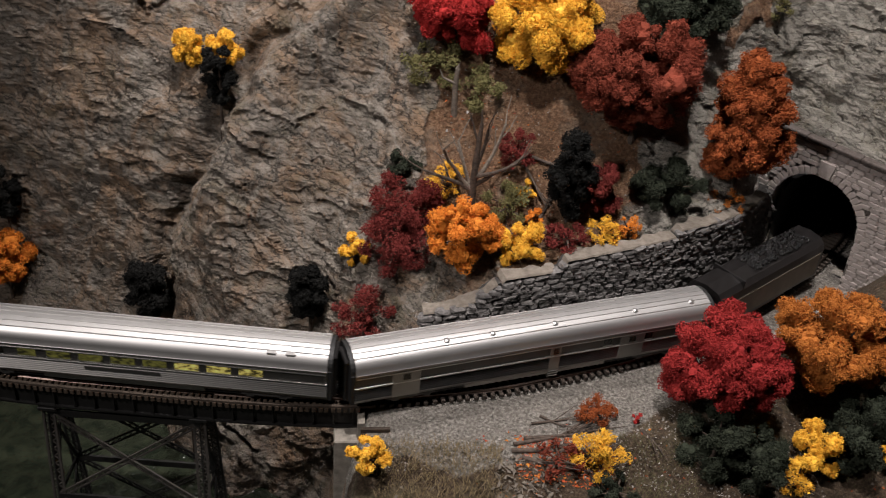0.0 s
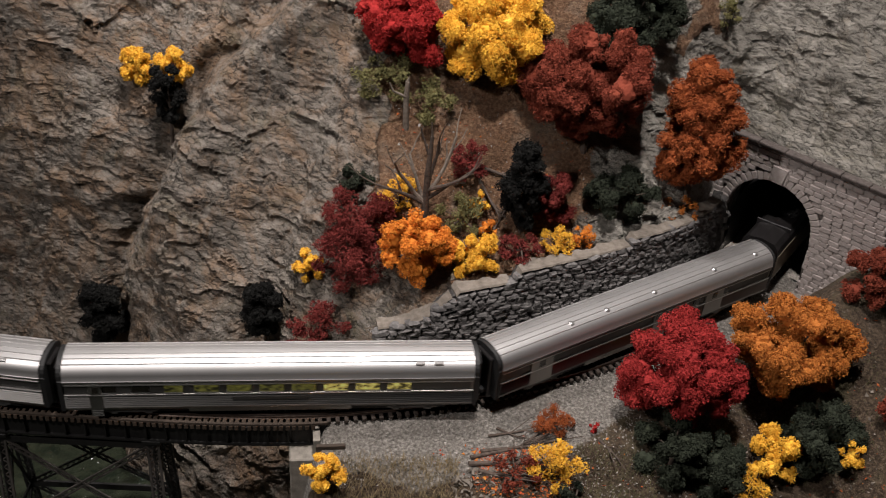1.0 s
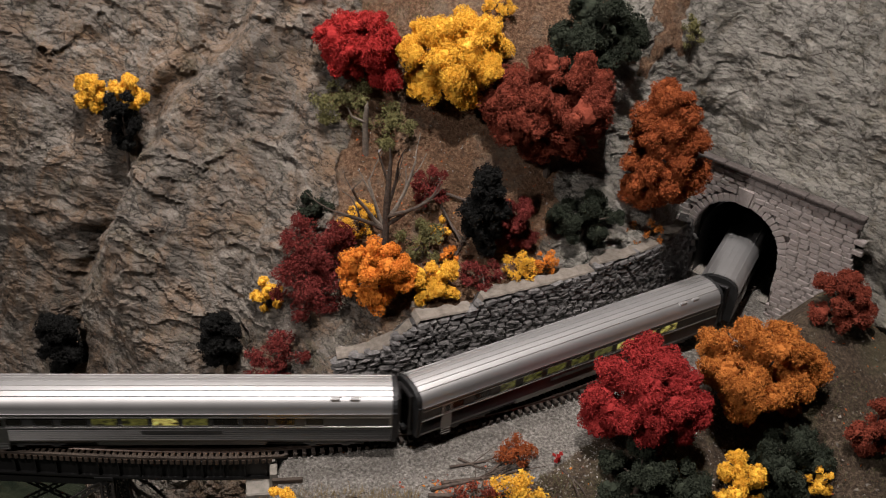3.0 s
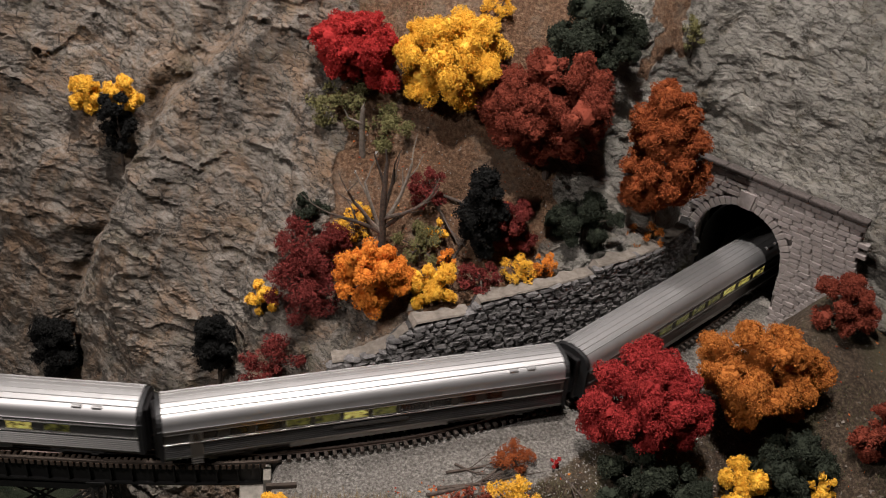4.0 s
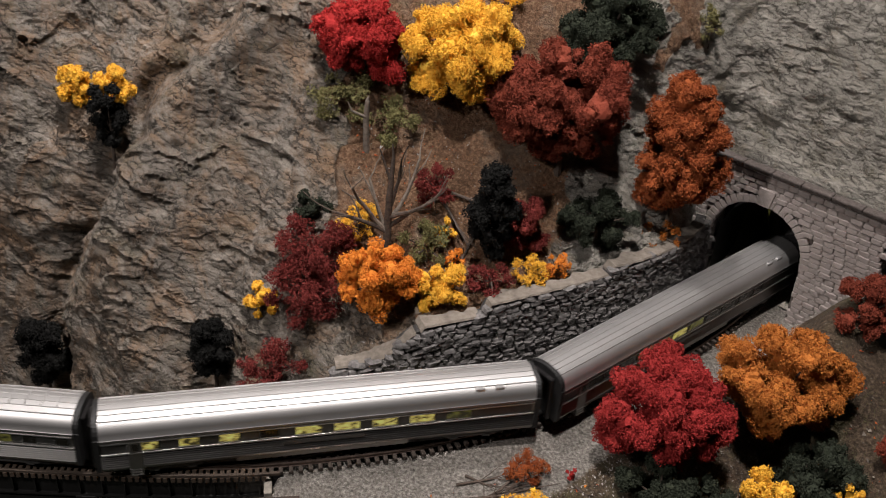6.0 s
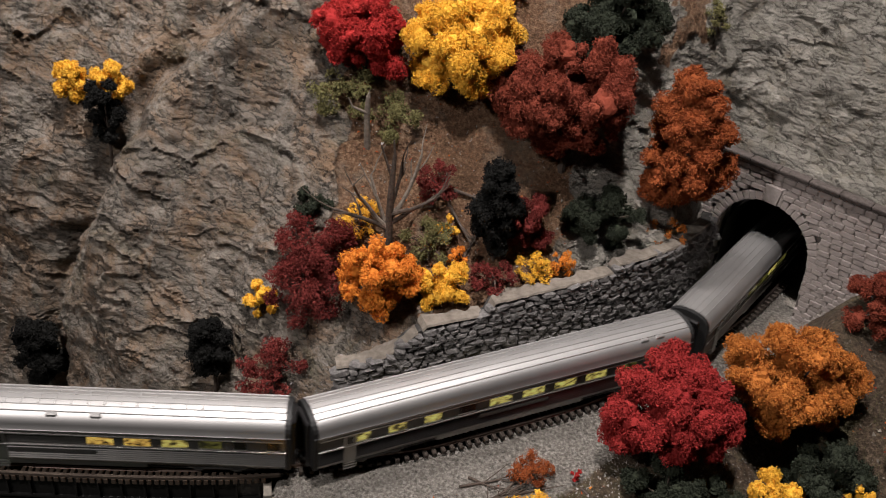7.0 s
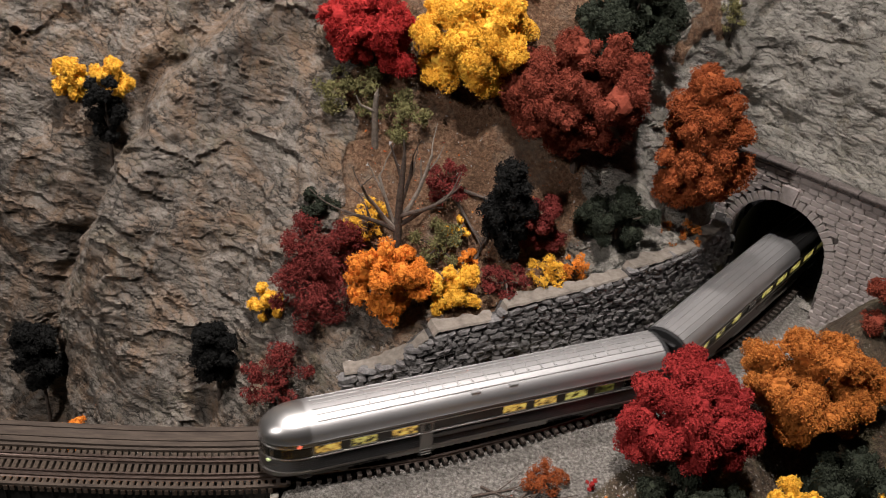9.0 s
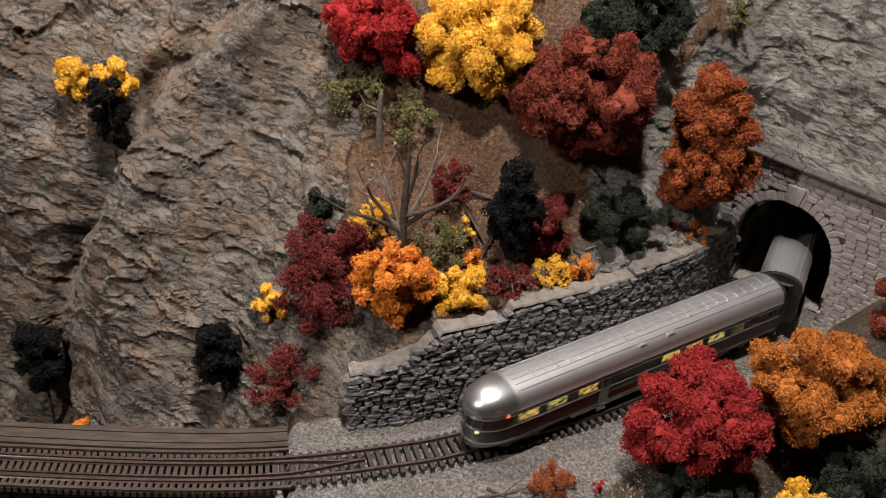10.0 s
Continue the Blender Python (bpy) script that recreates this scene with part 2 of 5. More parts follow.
GRASS_GREEN = foliage("short_grass", (0.14, 0.13, 0.065), (0.21, 0.195, 0.10), (0.06, 0.06, 0.03))
F_RED = foliage("red_foam", (0.4, 0.03, 0.028), (0.52, 0.055, 0.045), (0.22, 0.014, 0.014))
F_CRIMSON = foliage("crimson_foam", (0.32, 0.03, 0.028), (0.43, 0.05, 0.042), (0.17, 0.012, 0.013))
F_YELLOW = foliage("yellow_foam", (0.84, 0.48, 0.055), (0.93, 0.62, 0.11), (0.56, 0.27, 0.025))
F_ORANGE = foliage("orange_foam", (0.72, 0.245, 0.035), (0.86, 0.35, 0.06), (0.42, 0.11, 0.018))
F_AMBER = foliage("amber_foam", (0.45, 0.155, 0.032), (0.57, 0.22, 0.045), (0.24, 0.07, 0.015))
F_RUST = foliage("rust_foam", (0.2, 0.044, 0.025), (0.29, 0.07, 0.038), (0.1, 0.02, 0.013))
F_RUSTORANGE = foliage("rust_orange_foam", (0.3, 0.078, 0.024), (0.41, 0.125, 0.036), (0.15, 0.034, 0.013))
F_MAROON = foliage("maroon_foam", (0.17, 0.03, 0.026), (0.26, 0.052, 0.04), (0.08, 0.013, 0.012))
F_GREEN = foliage("dark_green_foam", (0.029, 0.035, 0.023), (0.05, 0.058, 0.036), (0.015, 0.018, 0.013))
F_BLACKGREEN = foliage("black_green_foam", (0.010, 0.010, 0.009), (0.018, 0.018, 0.016), (0.004, 0.004, 0.004))
F_OLIVE = foliage("olive_foam", (0.18, 0.165, 0.07), (0.27, 0.25, 0.11), (0.08, 0.075, 0.03))
F_LEAVES = foliage("fallen_leaves", (0.40, 0.10, 0.03), (0.65, 0.35, 0.05), (0.25, 0.02, 0.02))


# ---- building helpers ----
def mesh_of(name, verts, faces, mat, smooth=False):
    me = bpy.data.meshes.new(name)
    me.from_pydata([tuple(v) for v in verts], [], [tuple(f) for f in faces])
    for m in (mat if isinstance(mat, (list, tuple)) else [mat]):
        me.materials.append(m)
    if smooth:
        me.polygons.foreach_set("use_smooth", [True] * len(me.polygons))
    me.update()
    return me


def link_bm(name, bm, mat, smooth=False):
    me = bpy.data.meshes.new(name)
    bmesh.ops.recalc_face_normals(bm, faces=bm.faces)
    bm.to_mesh(me)
    bm.free()
    for m in (mat if isinstance(mat, (list, tuple)) else [mat]):
        me.materials.append(m)
    if smooth:
        me.polygons.foreach_set("use_smooth", [True] * len(me.polygons))
    return me


def part(name, data, mat=None, parent=None, label="", smooth=False, at=None):
    """One mesh object under a thing: data is a bmesh or a mesh."""
    me = link_bm(name, data, mat, smooth) if isinstance(data, bmesh.types.BMesh) else data
    ob = new(name, me)
    if parent:
        ob.parent = parent
    if at is not None:
        ob.matrix_basis = at
    return tagged(ob, label=label)


def box(bm, x0, x1, y0, y1, z0, z1, bevel=0.0):
    made = bmesh.ops.create_cube(bm, size=1, matrix=Matrix.LocRotScale(((x0 + x1) / 2, (y0 + y1) / 2, (z0 + z1) / 2), None, (x1 - x0, y1 - y0, z1 - z0)))
    if bevel:
        edges = list({e for v in made["verts"] for e in v.link_edges})
        bmesh.ops.bevel(bm, geom=edges, offset=bevel, segments=1, affect="EDGES")
    return bm


def tube(bm, a, b, r0, r1=None, seg=8):
    """A tapered round bar from a to b."""
    a, b = Vector(a), Vector(b)
    d = b - a
    turn = d.to_track_quat("Z", "Y").to_matrix().to_4x4()
    bmesh.ops.create_cone(bm, cap_ends=True, segments=seg, radius1=r0, radius2=r0 if r1 is None else r1, depth=d.length,
                          matrix=Matrix.Translation((a + b) / 2) @ turn)
    return bm


def bar(bm, a, b, w, h):
    """A square bar from a to b."""
    a, b = Vector(a), Vector(b)
    d = b - a
    turn = d.to_track_quat("X", "Z").to_matrix().to_4x4()
    bmesh.ops.create_cube(bm, size=1, matrix=Matrix.Translation((a + b) / 2) @ turn @ Matrix.Diagonal((d.length, w, h, 1)))
    return bm


def thing(name, label, category, at=None, group=""):
    ob = new(name)
    ob.empty_display_size = 0.01
    if at is not None:
        ob.matrix_basis = at
    return tagged(ob, label, category, group)


# ---- track line ----
TRACK_PTS = [(-1.95, 0.62), (-1.5, 0.44), (-1.0, 0.25), (-0.7, 0.165), (-0.5, 0.122), (-0.3, 0.097), (-0.2, 0.0905), (-0.1, 0.0875),
             (-0.024, 0.0912), (0.05, 0.1045), (0.102, 0.1195), (0.207, 0.164), (0.3, 0.226), (0.388, 0.308), (0.45, 0.395),
             (0.485, 0.50), (0.485, 0.62), (0.45, 0.75), (0.38, 0.87), (0.28, 0.97), (0.15, 1.05), (0.0, 1.11), (-0.3, 1.18), (-0.8, 1.25)]
GRADE = -0.0175


def catmull(pts, n):
    """A smooth line through plan points, n steps for each span."""
    pts = [np.array(p, float) for p in pts]
    ext = [2 * pts[0] - pts[1]] + pts + [2 * pts[-1] - pts[-2]]
    out = []
    for i in range(1, len(ext) - 2):
        a, b, c, d = ext[i - 1:i + 3]
        for k in range(n):
            t = k / n
            out.append(0.5 * (2 * b + (c - a) * t + (2 * a - 5 * b + 4 * c - d) * t * t + (3 * b - a - 3 * c + d) * t ** 3))
    return np.array(out + [pts[-1]])


LINE = catmull(TRACK_PTS, 24)
ALONG = np.concatenate([[0], np.cumsum(np.linalg.norm(np.diff(LINE, axis=0), axis=1))])
ALONG = ALONG - np.interp(0.0, LINE[:, 0][:250], ALONG[:250])


def on_track(s):
    """Plan point and rail height at s metres from x = 0 along the track."""
    x, y = np.interp(s, ALONG, LINE[:, 0]), np.interp(s, ALONG, LINE[:, 1])
    return np.array([x, y, GRADE * np.clip(x, -0.4, 0.5)])


def heading(s):
    a, b = on_track(s - 0.002), on_track(s + 0.002)
    return math.atan2(b[1] - a[1], b[0] - a[0])


def beside(s, off, z=0.0):
    """The point off metres to the left of the track at s, z above the rail head."""
    p, h = on_track(s), heading(s)
    return np.array([p[0] - off * math.sin(h), p[1] + off * math.cos(h), p[2] + z])


def hash_noise(p, scale, octaves=4):
    return noise.fractal(Vector(p) * scale, 1.0, 2.0, octaves)


def smooth01(a, b, x):
    t = min(1.0, max(0.0, (x - a) / (b - a)))
    return t * t * (3 - 2 * t)


# ---- the hillside: profiles swept along the layout ----
def station(x, y, turn, profile):
    """A profile of (distance back, height) at a plan point, running back along the angle turn."""
    c, s = math.cos(radians(turn)), math.sin(radians(turn))
    return [np.array([x + d * c, y + d * s, z]) for d, z in profile]


STATIONS = [
    station(-2.0, 0.45, 90, [(.30, -.21), (.40, -.17), (.44, -.1), (.47, -.02), (.49, .065), (.52, .125), (.56, .205), (.62, .3), (.75, .42)]),
    station(-1.2, 0.10, 90, [(.30, -.21), (.40, -.17), (.44, -.1), (.47, -.02), (.49, .065), (.52, .125), (.56, .205), (.62, .3), (.75, .42)]),
    station(-.5, 0, 90, [(.17, -.21), (.28, -.17), (.37, -.13), (.395, -.03), (.405, .065), (.415, .125), (.43, .205), (.47, .3), (.58, .42)]),
    station(-.27, 0, 90, [(.13, -.21), (.23, -.17), (.285, -.12), (.303, -.02), (.312, .065), (.328, .125), (.362, .205), (.43, .3), (.56, .42)]),
    station(-.19, 0, 90, [(.12, -.21), (.20, -.17), (.24, -.1), (.265, -.02), (.288, .065), (.312, .125), (.355, .205), (.42, .3), (.56, .42)]),
    station(-.15, 0, 90, [(.10, -.21), (.15, -.15), (.185, -.07), (.215, .0), (.25, .065), (.295, .125), (.35, .205), (.42, .3), (.55, .42)]),
    station(-.08, 0, 90, [(.09, -.21), (.14, -.14), (.17, -.06), (.205, .0), (.245, .065), (.29, .125), (.345, .205), (.415, .3), (.55, .42)]),
    station(-.02, 0, 90, [(.08, -.2), (.125, -.12), (.15, -.04), (.175, .01), (.215, .06), (.275, .118), (.34, .195), (.41, .29), (.55, .4)]),
    station(.025, 0, 90, [(.15, -.03), (.155, .0), (.16, .022), (.18, .04), (.225, .068), (.285, .125), (.335, .172), (.4, .235), (.55, .36)]),
    station(.085, 0, 90, [(.172, -.03), (.174, .03), (.178, .056), (.2, .06), (.235, .078), (.29, .13), (.335, .168), (.4, .235), (.55, .36)]),
    station(.2, 0, 90, [(.22, -.03), (.221, .03), (.225, .066), (.24, .07), (.262, .085), (.30, .125), (.335, .165), (.39, .24), (.54, .37)]),
    station(.28, 0, 90, [(.27, -.03), (.271, .04), (.275, .07), (.286, .074), (.302, .092), (.325, .125), (.35, .17), (.39, .25), (.52, .38)]),
    station(.345, 0.362, 50, [(.0, -.03), (.0, .04), (.0, .07), (.0, .1), (.002, .117), (.012, .122), (.02, .165), (.05, .25), (.18, .38)]),
    station(.40, 0.305, 45, [(.0, -.03), (.0, .04), (.0, .07), (.0, .1), (.002, .117), (.014, .122), (.03, .165), (.07, .25), (.2, .40)]),
    station(.455, 0.255, 40, [(.0, -.03), (.0, .04), (.0, .07), (.0, .1), (.004, .117), (.018, .125), (.035, .165), (.07, .25), (.2, .40)]),
    station(.50, 0.20, 35, [(.0, -.03), (.0, .02), (.012, .045), (.004, .075), (.018, .105), (.03, .14), (.05, .19), (.09, .28), (.2, .40)]),
    station(.70, -.02, 25, [(.0, -.05), (.01, .02), (.02, .05), (.025, .08), (.035, .11), (.045, .15), (.06, .2), (.1, .3), (.2, .42)]),
    station(.95, -.5, 10, [(.0, -.05), (.01, .02), (.02, .05), (.025, .08), (.035, .11), (.045, .15), (.06, .2), (.1, .3), (.2, .42)]),
]


def hill_grid(nu, nv):
    """The hillside's control net, refined smoothly both ways."""
    ctrl = np.array(STATIONS)
    rows = np.stack([catmull(list(ctrl[:, j]), nu) for j in range(ctrl.shape[1])], 1)
    return np.stack([catmull(list(r), nv) for r in rows], 0)


def soil_share(p):
    """How much of the hillside is soil at a point: the slope over the stone wall, with an uneven edge."""
    w = 0.032 * hash_noise((p[0], p[1], p[2]), 26, 5)
    left = smooth01(0.012, 0.030, p[0] + w + 0.10 * max(0, 0.06 - p[2]) * -1)
    if p[0] < 0.09:
        left *= smooth01(0.046, 0.062, p[2] + 0.4 * w)
    right = 1 - smooth01(0.200, 0.222, p[0] + w - 0.35 * (p[2] - 0.15))
    path = smooth01(0.275, 0.29, p[0] + w) * (1 - smooth01(0.315, 0.33, p[0] + w)) * smooth01(0.19, 0.205, p[2] + w)
    return max(min(left, right), path)


GULLY = np.array([(-.230, -.21), (-.224, -.068), (-.220, -.026), (-.208, .035), (-.183, .088), (-.165, .121), (-.147, .153), (-.126, .179), (-.098, .20), (-.082, .222), (-.05, .30), (.0, .45)])


def ledge(q, per_metre, wobble, mask_scale):
    """Broken ledges: the face juts out over a crack and falls back above it, in patches."""
    v = q.z * per_metre + wobble * noise.fractal(Vector((q.x * 14, q.y * 14, q.z * 22)), 1.0, 2.0, 4)
    keep = smooth01(-0.12, 0.30, noise.fractal(q * mask_scale + Vector((3.1, 0.4, v // 1)), 1.0, 2.0, 2))
    f = v - math.floor(v)
    return keep * ((1 - f) ** 1.5 - 0.35)


def rock_relief(p):
    """How far the plaster rock stands out at a point: a deep gully with a buttress beside it, ledges and grain."""
    q = Vector((p[0] * 0.93 - p[2] * 0.36, p[1], p[2] * 0.93 + p[0] * 0.36))
    dx = p[0] - float(np.interp(p[2], GULLY[:, 1], GULLY[:, 0])) + 0.012 * noise.fractal(q * 22, 1.0, 2.0, 3)
    east = smooth01(0.17, 0.26, p[0])
    form = -0.021 * math.exp(-(dx / 0.013) ** 2) + 0.017 * math.exp(-((dx - 0.034) / 0.026) ** 2) - 0.006 * smooth01(0.0, -0.05, dx)
    form -= 0.012 * math.exp(-((p[0] + 0.214) / 0.016) ** 2 - ((p[2] - 0.134) / 0.010) ** 2)
    form -= 0.009 * math.exp(-((p[0] + 0.052 - 0.25 * (p[2] - 0.1)) / 0.010) ** 2) * smooth01(0.20, 0.12, p[2])
    big = noise.fractal(q * 16, 1.0, 2.0, 4) * (0.0075 + 0.004 * east)
    steps = ledge(q, 38 - 14 * east, 1.5, 24) * 0.0062 + ledge(q + Vector((0.3, 0.7, 0.1)), 95, 2.4, 46) * 0.0030
    small = noise.fractal(Vector((q.x * 110, q.y * 130, q.z * 240)), 1.0, 2.0, 3) * 0.0011
    return form * (1 - east) + big + steps * (1 - 0.5 * east) + small


def build_hillside():
    grid = hill_grid(34, 46)
    nu, nv, _ = grid.shape
    du = np.gradient(grid, axis=0)
    dv = np.gradient(grid, axis=1)
    nor = np.cross(du, dv)
    nor /= np.linalg.norm(nor, axis=2, keepdims=True) + 1e-9
    if nor[nu // 2, nv // 2, 1] > 0:
        nor = -nor
    verts, share = [], []
    for i in range(nu):
        for j in range(nv):
            p, n = grid[i, j], nor[i, j]
            if abs(p[0]) > 0.75:
                verts.append(p), share.append(0.0)
                continue
            k = soil_share(p)
            rough = 0.0
            if k < 1:
                rough += rock_relief(p) * (1 - k)
            if k > 0:
                q = Vector(p)
                rough += k * (noise.fractal(q * 40, 1.0, 2.0, 4) * 0.0035 + noise.fractal(q * 170, 1.0, 2.0, 3) * 0.0012)
            hold = 1.0
            near_portal = math.hypot(p[0] - 0.40, p[1] - 0.31) < 0.09 and p[2] < 0.125
            if near_portal or (p[0] > 0.0 and p[0] < 0.34 and p[2] < 0.06):
                hold = 0.15
            verts.append(p + n * rough * hold)
            share.append(k)
    faces = []
    seg = LINE[(ALONG > 0.3) & (ALONG < 0.75)]
    for i in range(nu - 1):
        for j in range(nv - 1):
            ids = (i * nv + j, (i + 1) * nv + j, (i + 1) * nv + j + 1, i * nv + j + 1)
            c = verts[ids[0]]
            if c[2] < 0.085 and c[0] > 0.33 and np.min(np.hypot(seg[:, 0] - c[0], seg[:, 1] - c[1])) < 0.049:
                continue
            faces.append(ids)
    me = mesh_of("hillside", verts, faces, HILL_MAT, True)
    me.polygons.foreach_set("use_smooth", [bool(share[f[0]] > 0.5) for f in faces])
    me.attributes.new("soil", "FLOAT", "POINT").data.foreach_set("value", share)
    me.attributes.new("grey", "FLOAT", "POINT").data.foreach_set("value", [smooth01(0.17, 0.23, v[0]) for v in verts])
    ob = new("hillside_ground", me)
    tagged(ob, "grey-brown plaster rock cliff with a brown soil slope", "hillside", kind="structure")
    return np.array(verts).reshape(nu, nv, 3)


HILL = build_hillside()


NEAR = LINE[(ALONG > -0.5) & (ALONG < 0.75)][::3]


def fore_height(x, y):
    """Height of the ground on the near side: ballast shelf, falling bank, canyon to the left."""
    d = np.min(np.hypot(NEAR[:, 0] - x, NEAR[:, 1] - y))
    side = y < np.interp(x, LINE[:310, 0], LINE[:310, 1])
    z = GRADE * min(max(x, -0.4), 0.5) - 0.0075 - 0.0035 * smooth01(0.016, 0.035, d)
    if side:
        z -= 0.46 * max(0.0, d - 0.036 - 0.044 * smooth01(-0.01, 0.10, x))
        z += 0.062 * smooth01(0.355, 0.44, x + 0.12 * y) * smooth01(0.040, 0.095, d)
    z += 0.0022 * hash_noise((x, y, 0), 35, 4) * smooth01(0.03, 0.07, d)
    edge = -0.031 + 0.010 * hash_noise((x * 0.3, y, 2.0), 14, 4) - 0.10 * max(0, 0.02 - y)
    drop = smooth01(edge + 0.012, edge - 0.040, x)
    return z * (1 - drop) + drop * (-0.215) + 0.012 * drop * hash_noise((x, y, 5), 25, 4)


FORE = {}


def build_foreground():
    xs = np.concatenate([np.linspace(-0.9, -0.13, 25)[:-1], np.linspace(-0.13, 0.02, 110)[:-1], np.linspace(0.02, 0.52, 190)[:-1], np.linspace(0.52, 1.2, 20)])
    ys = np.concatenate([np.linspace(-1.3, -0.12, 24)[:-1], np.linspace(-0.12, 0.36, 190)])
    verts = [(x, y, fore_height(x, y)) for x in xs for y in ys]
    FORE.update(x=xs, y=ys, z=np.array([v[2] for v in verts]).reshape(len(xs), len(ys)))
    ny = len(ys)
    faces, bed, rock = [], [], []
    for x, y, z in verts:
        d = np.min(np.hypot(NEAR[:, 0] - x, NEAR[:, 1] - y))
        edge = 0.052 + 0.024 * smooth01(0.0, 0.06, x) * (1 - smooth01(0.15, 0.24, x))
        bed.append(1 - smooth01(edge - 0.012, edge + 0.014, d))
        rock.append(max(smooth01(-0.034, -0.044, x), smooth01(-0.05, -0.08, z) * (x < 0)))
    for i in range(len(xs) - 1):
        for j in range(ny - 1):
            if (ys[j] + ys[j + 1]) / 2 > 0.13 and (xs[i] + xs[i + 1]) / 2 < -0.06:
                continue
            faces.append((i * ny + j, (i + 1) * ny + j, (i + 1) * ny + j + 1, i * ny + j + 1))
    me = mesh_of("foreground", verts, faces, FORE_MAT, True)
    me.attributes.new("ballast", "FLOAT", "POINT").data.foreach_set("value", bed)
    me.attributes.new("rock", "FLOAT", "POINT").data.foreach_set("value", rock)
    tagged(new("foreground_ground", me), "grey ballast shelf above a brown earth bank", "ground", kind="structure")


build_foreground()


def build_water():
    m, nd, lk, b = material("resin_stream")
    n = noise_node(nd, lk, 60, 4, 0.6, 0.5)
    lk.new(ramp(nd, lk, n, [(0.3, (0.008, 0.012, 0.008)), (0.7, (0.03, 0.035, 0.022))]), b.inputs["Base Color"])
    b.inputs["Roughness"].default_value = 0.08
    relief(nd, lk, b, noise_node(nd, lk, 150, 4, 0.7), 0.5, 0.003)
    xs, ys = np.linspace(-1.6, 0.02, 60), np.linspace(-1.3, 0.45, 60)
    verts = [(x, y, -0.17 + 0.003 * hash_noise((x, y, 1), 30, 3)) for x in xs for y in ys]
    faces = [(i * 60 + j, (i + 1) * 60 + j, (i + 1) * 60 + j + 1, i * 60 + j + 1) for i in range(59) for j in range(59)]
    tagged(new("water", mesh_of("water", verts, faces, m, True)), "dark glossy resin stream in the gorge", "water", kind="structure")


build_water()


def build_tunnel_lining():
    """A bore that follows the track inside the hill, its darkness put in as black."""
    verts, faces = [], []
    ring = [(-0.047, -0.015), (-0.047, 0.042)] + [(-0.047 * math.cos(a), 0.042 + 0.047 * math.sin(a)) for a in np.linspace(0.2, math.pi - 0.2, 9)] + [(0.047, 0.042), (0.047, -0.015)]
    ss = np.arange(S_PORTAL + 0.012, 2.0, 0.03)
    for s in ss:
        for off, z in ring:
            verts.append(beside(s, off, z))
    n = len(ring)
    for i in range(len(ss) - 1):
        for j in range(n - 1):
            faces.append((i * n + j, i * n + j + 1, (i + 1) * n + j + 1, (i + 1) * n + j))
    tagged(new("wall_tunnel", mesh_of("tunnel_lining", verts, faces, BLACK, True)), "tunnel bore inside the hill, blackened for its darkness", "tunnel", kind="structure")
    fl = [beside(s, o, -0.0085) for s in ss for o in (-0.048, 0.048)]
    ff = [(2 * i, 2 * i + 1, 2 * i + 3, 2 * i + 2) for i in range(len(ss) - 1)]
    tagged(new("floor_tunnel", mesh_of("tunnel_floor", fl, ff, BALLAST)), "grey ballast floor of the tunnel", "floor", kind="structure")


S_PORTAL = float(ALONG[np.argmin(np.abs(LINE[:, 0] + LINE[:, 1] - 0.69) + 5 * (LINE[:, 1] > 0.45))])
build_tunnel_lining()

# ---- the room around the layout ----
def build_room():
    m = speckled("room_paint", [(0.3, (0.05, 0.05, 0.05)), (0.7, (0.08, 0.08, 0.08))], 4, 0.9, 0.1, 0.001)
    for name, x0, x1, y0, y1, z0, z1 in (("floor", -4, 4, -4, 4, -1.1, -1.0), ("ceiling", -4, 4, -4, 4, 2.4, 2.5), ("wall_north", -4, 4, 4, 4.1, -1, 2.4),
                                         ("wall_south", -4, 4, -4.1, -4, -1, 2.4), ("wall_west", -4.1, -4, -4, 4, -1, 2.4), ("wall_east", 4, 4.1, -4, 4, -1, 2.4)):
        bm = bmesh.new()
        box(bm, x0, x1, y0, y1, z0, z1)
        part(name, bm, m)
        tagged(bpy.data.objects[name], "dark painted plain " + name.split("_")[0] + " of the room", name.split("_")[0], kind="structure")
    bm = bmesh.new()
    box(bm, -2.2, 1.3, -1.35, 1.6, -0.9, -0.24)
    part("layout_base_structure", bm, m)
    tagged(bpy.data.objects["layout_base_structure"], "dark wooden base under the model landscape", "base", kind="structure")


build_room()


# ---- foliage ----
def unit(v):
    return v / (np.linalg.norm(v, axis=1, keepdims=True) + 1e-9)


def florets(rng, d, r):
    """Cauliflower bumps on a lump: its radius along each way d, and how near each way is to a bump's top."""
    tops = unit(rng.normal(size=(11, 3)))
    near = np.max(d @ tops.T + rng.uniform(-0.12, 0.12, 11), axis=1)
    hill = np.clip((near - 0.62) / 0.36, 0, 1)
    return 0.62 + 0.46 * hill, hill


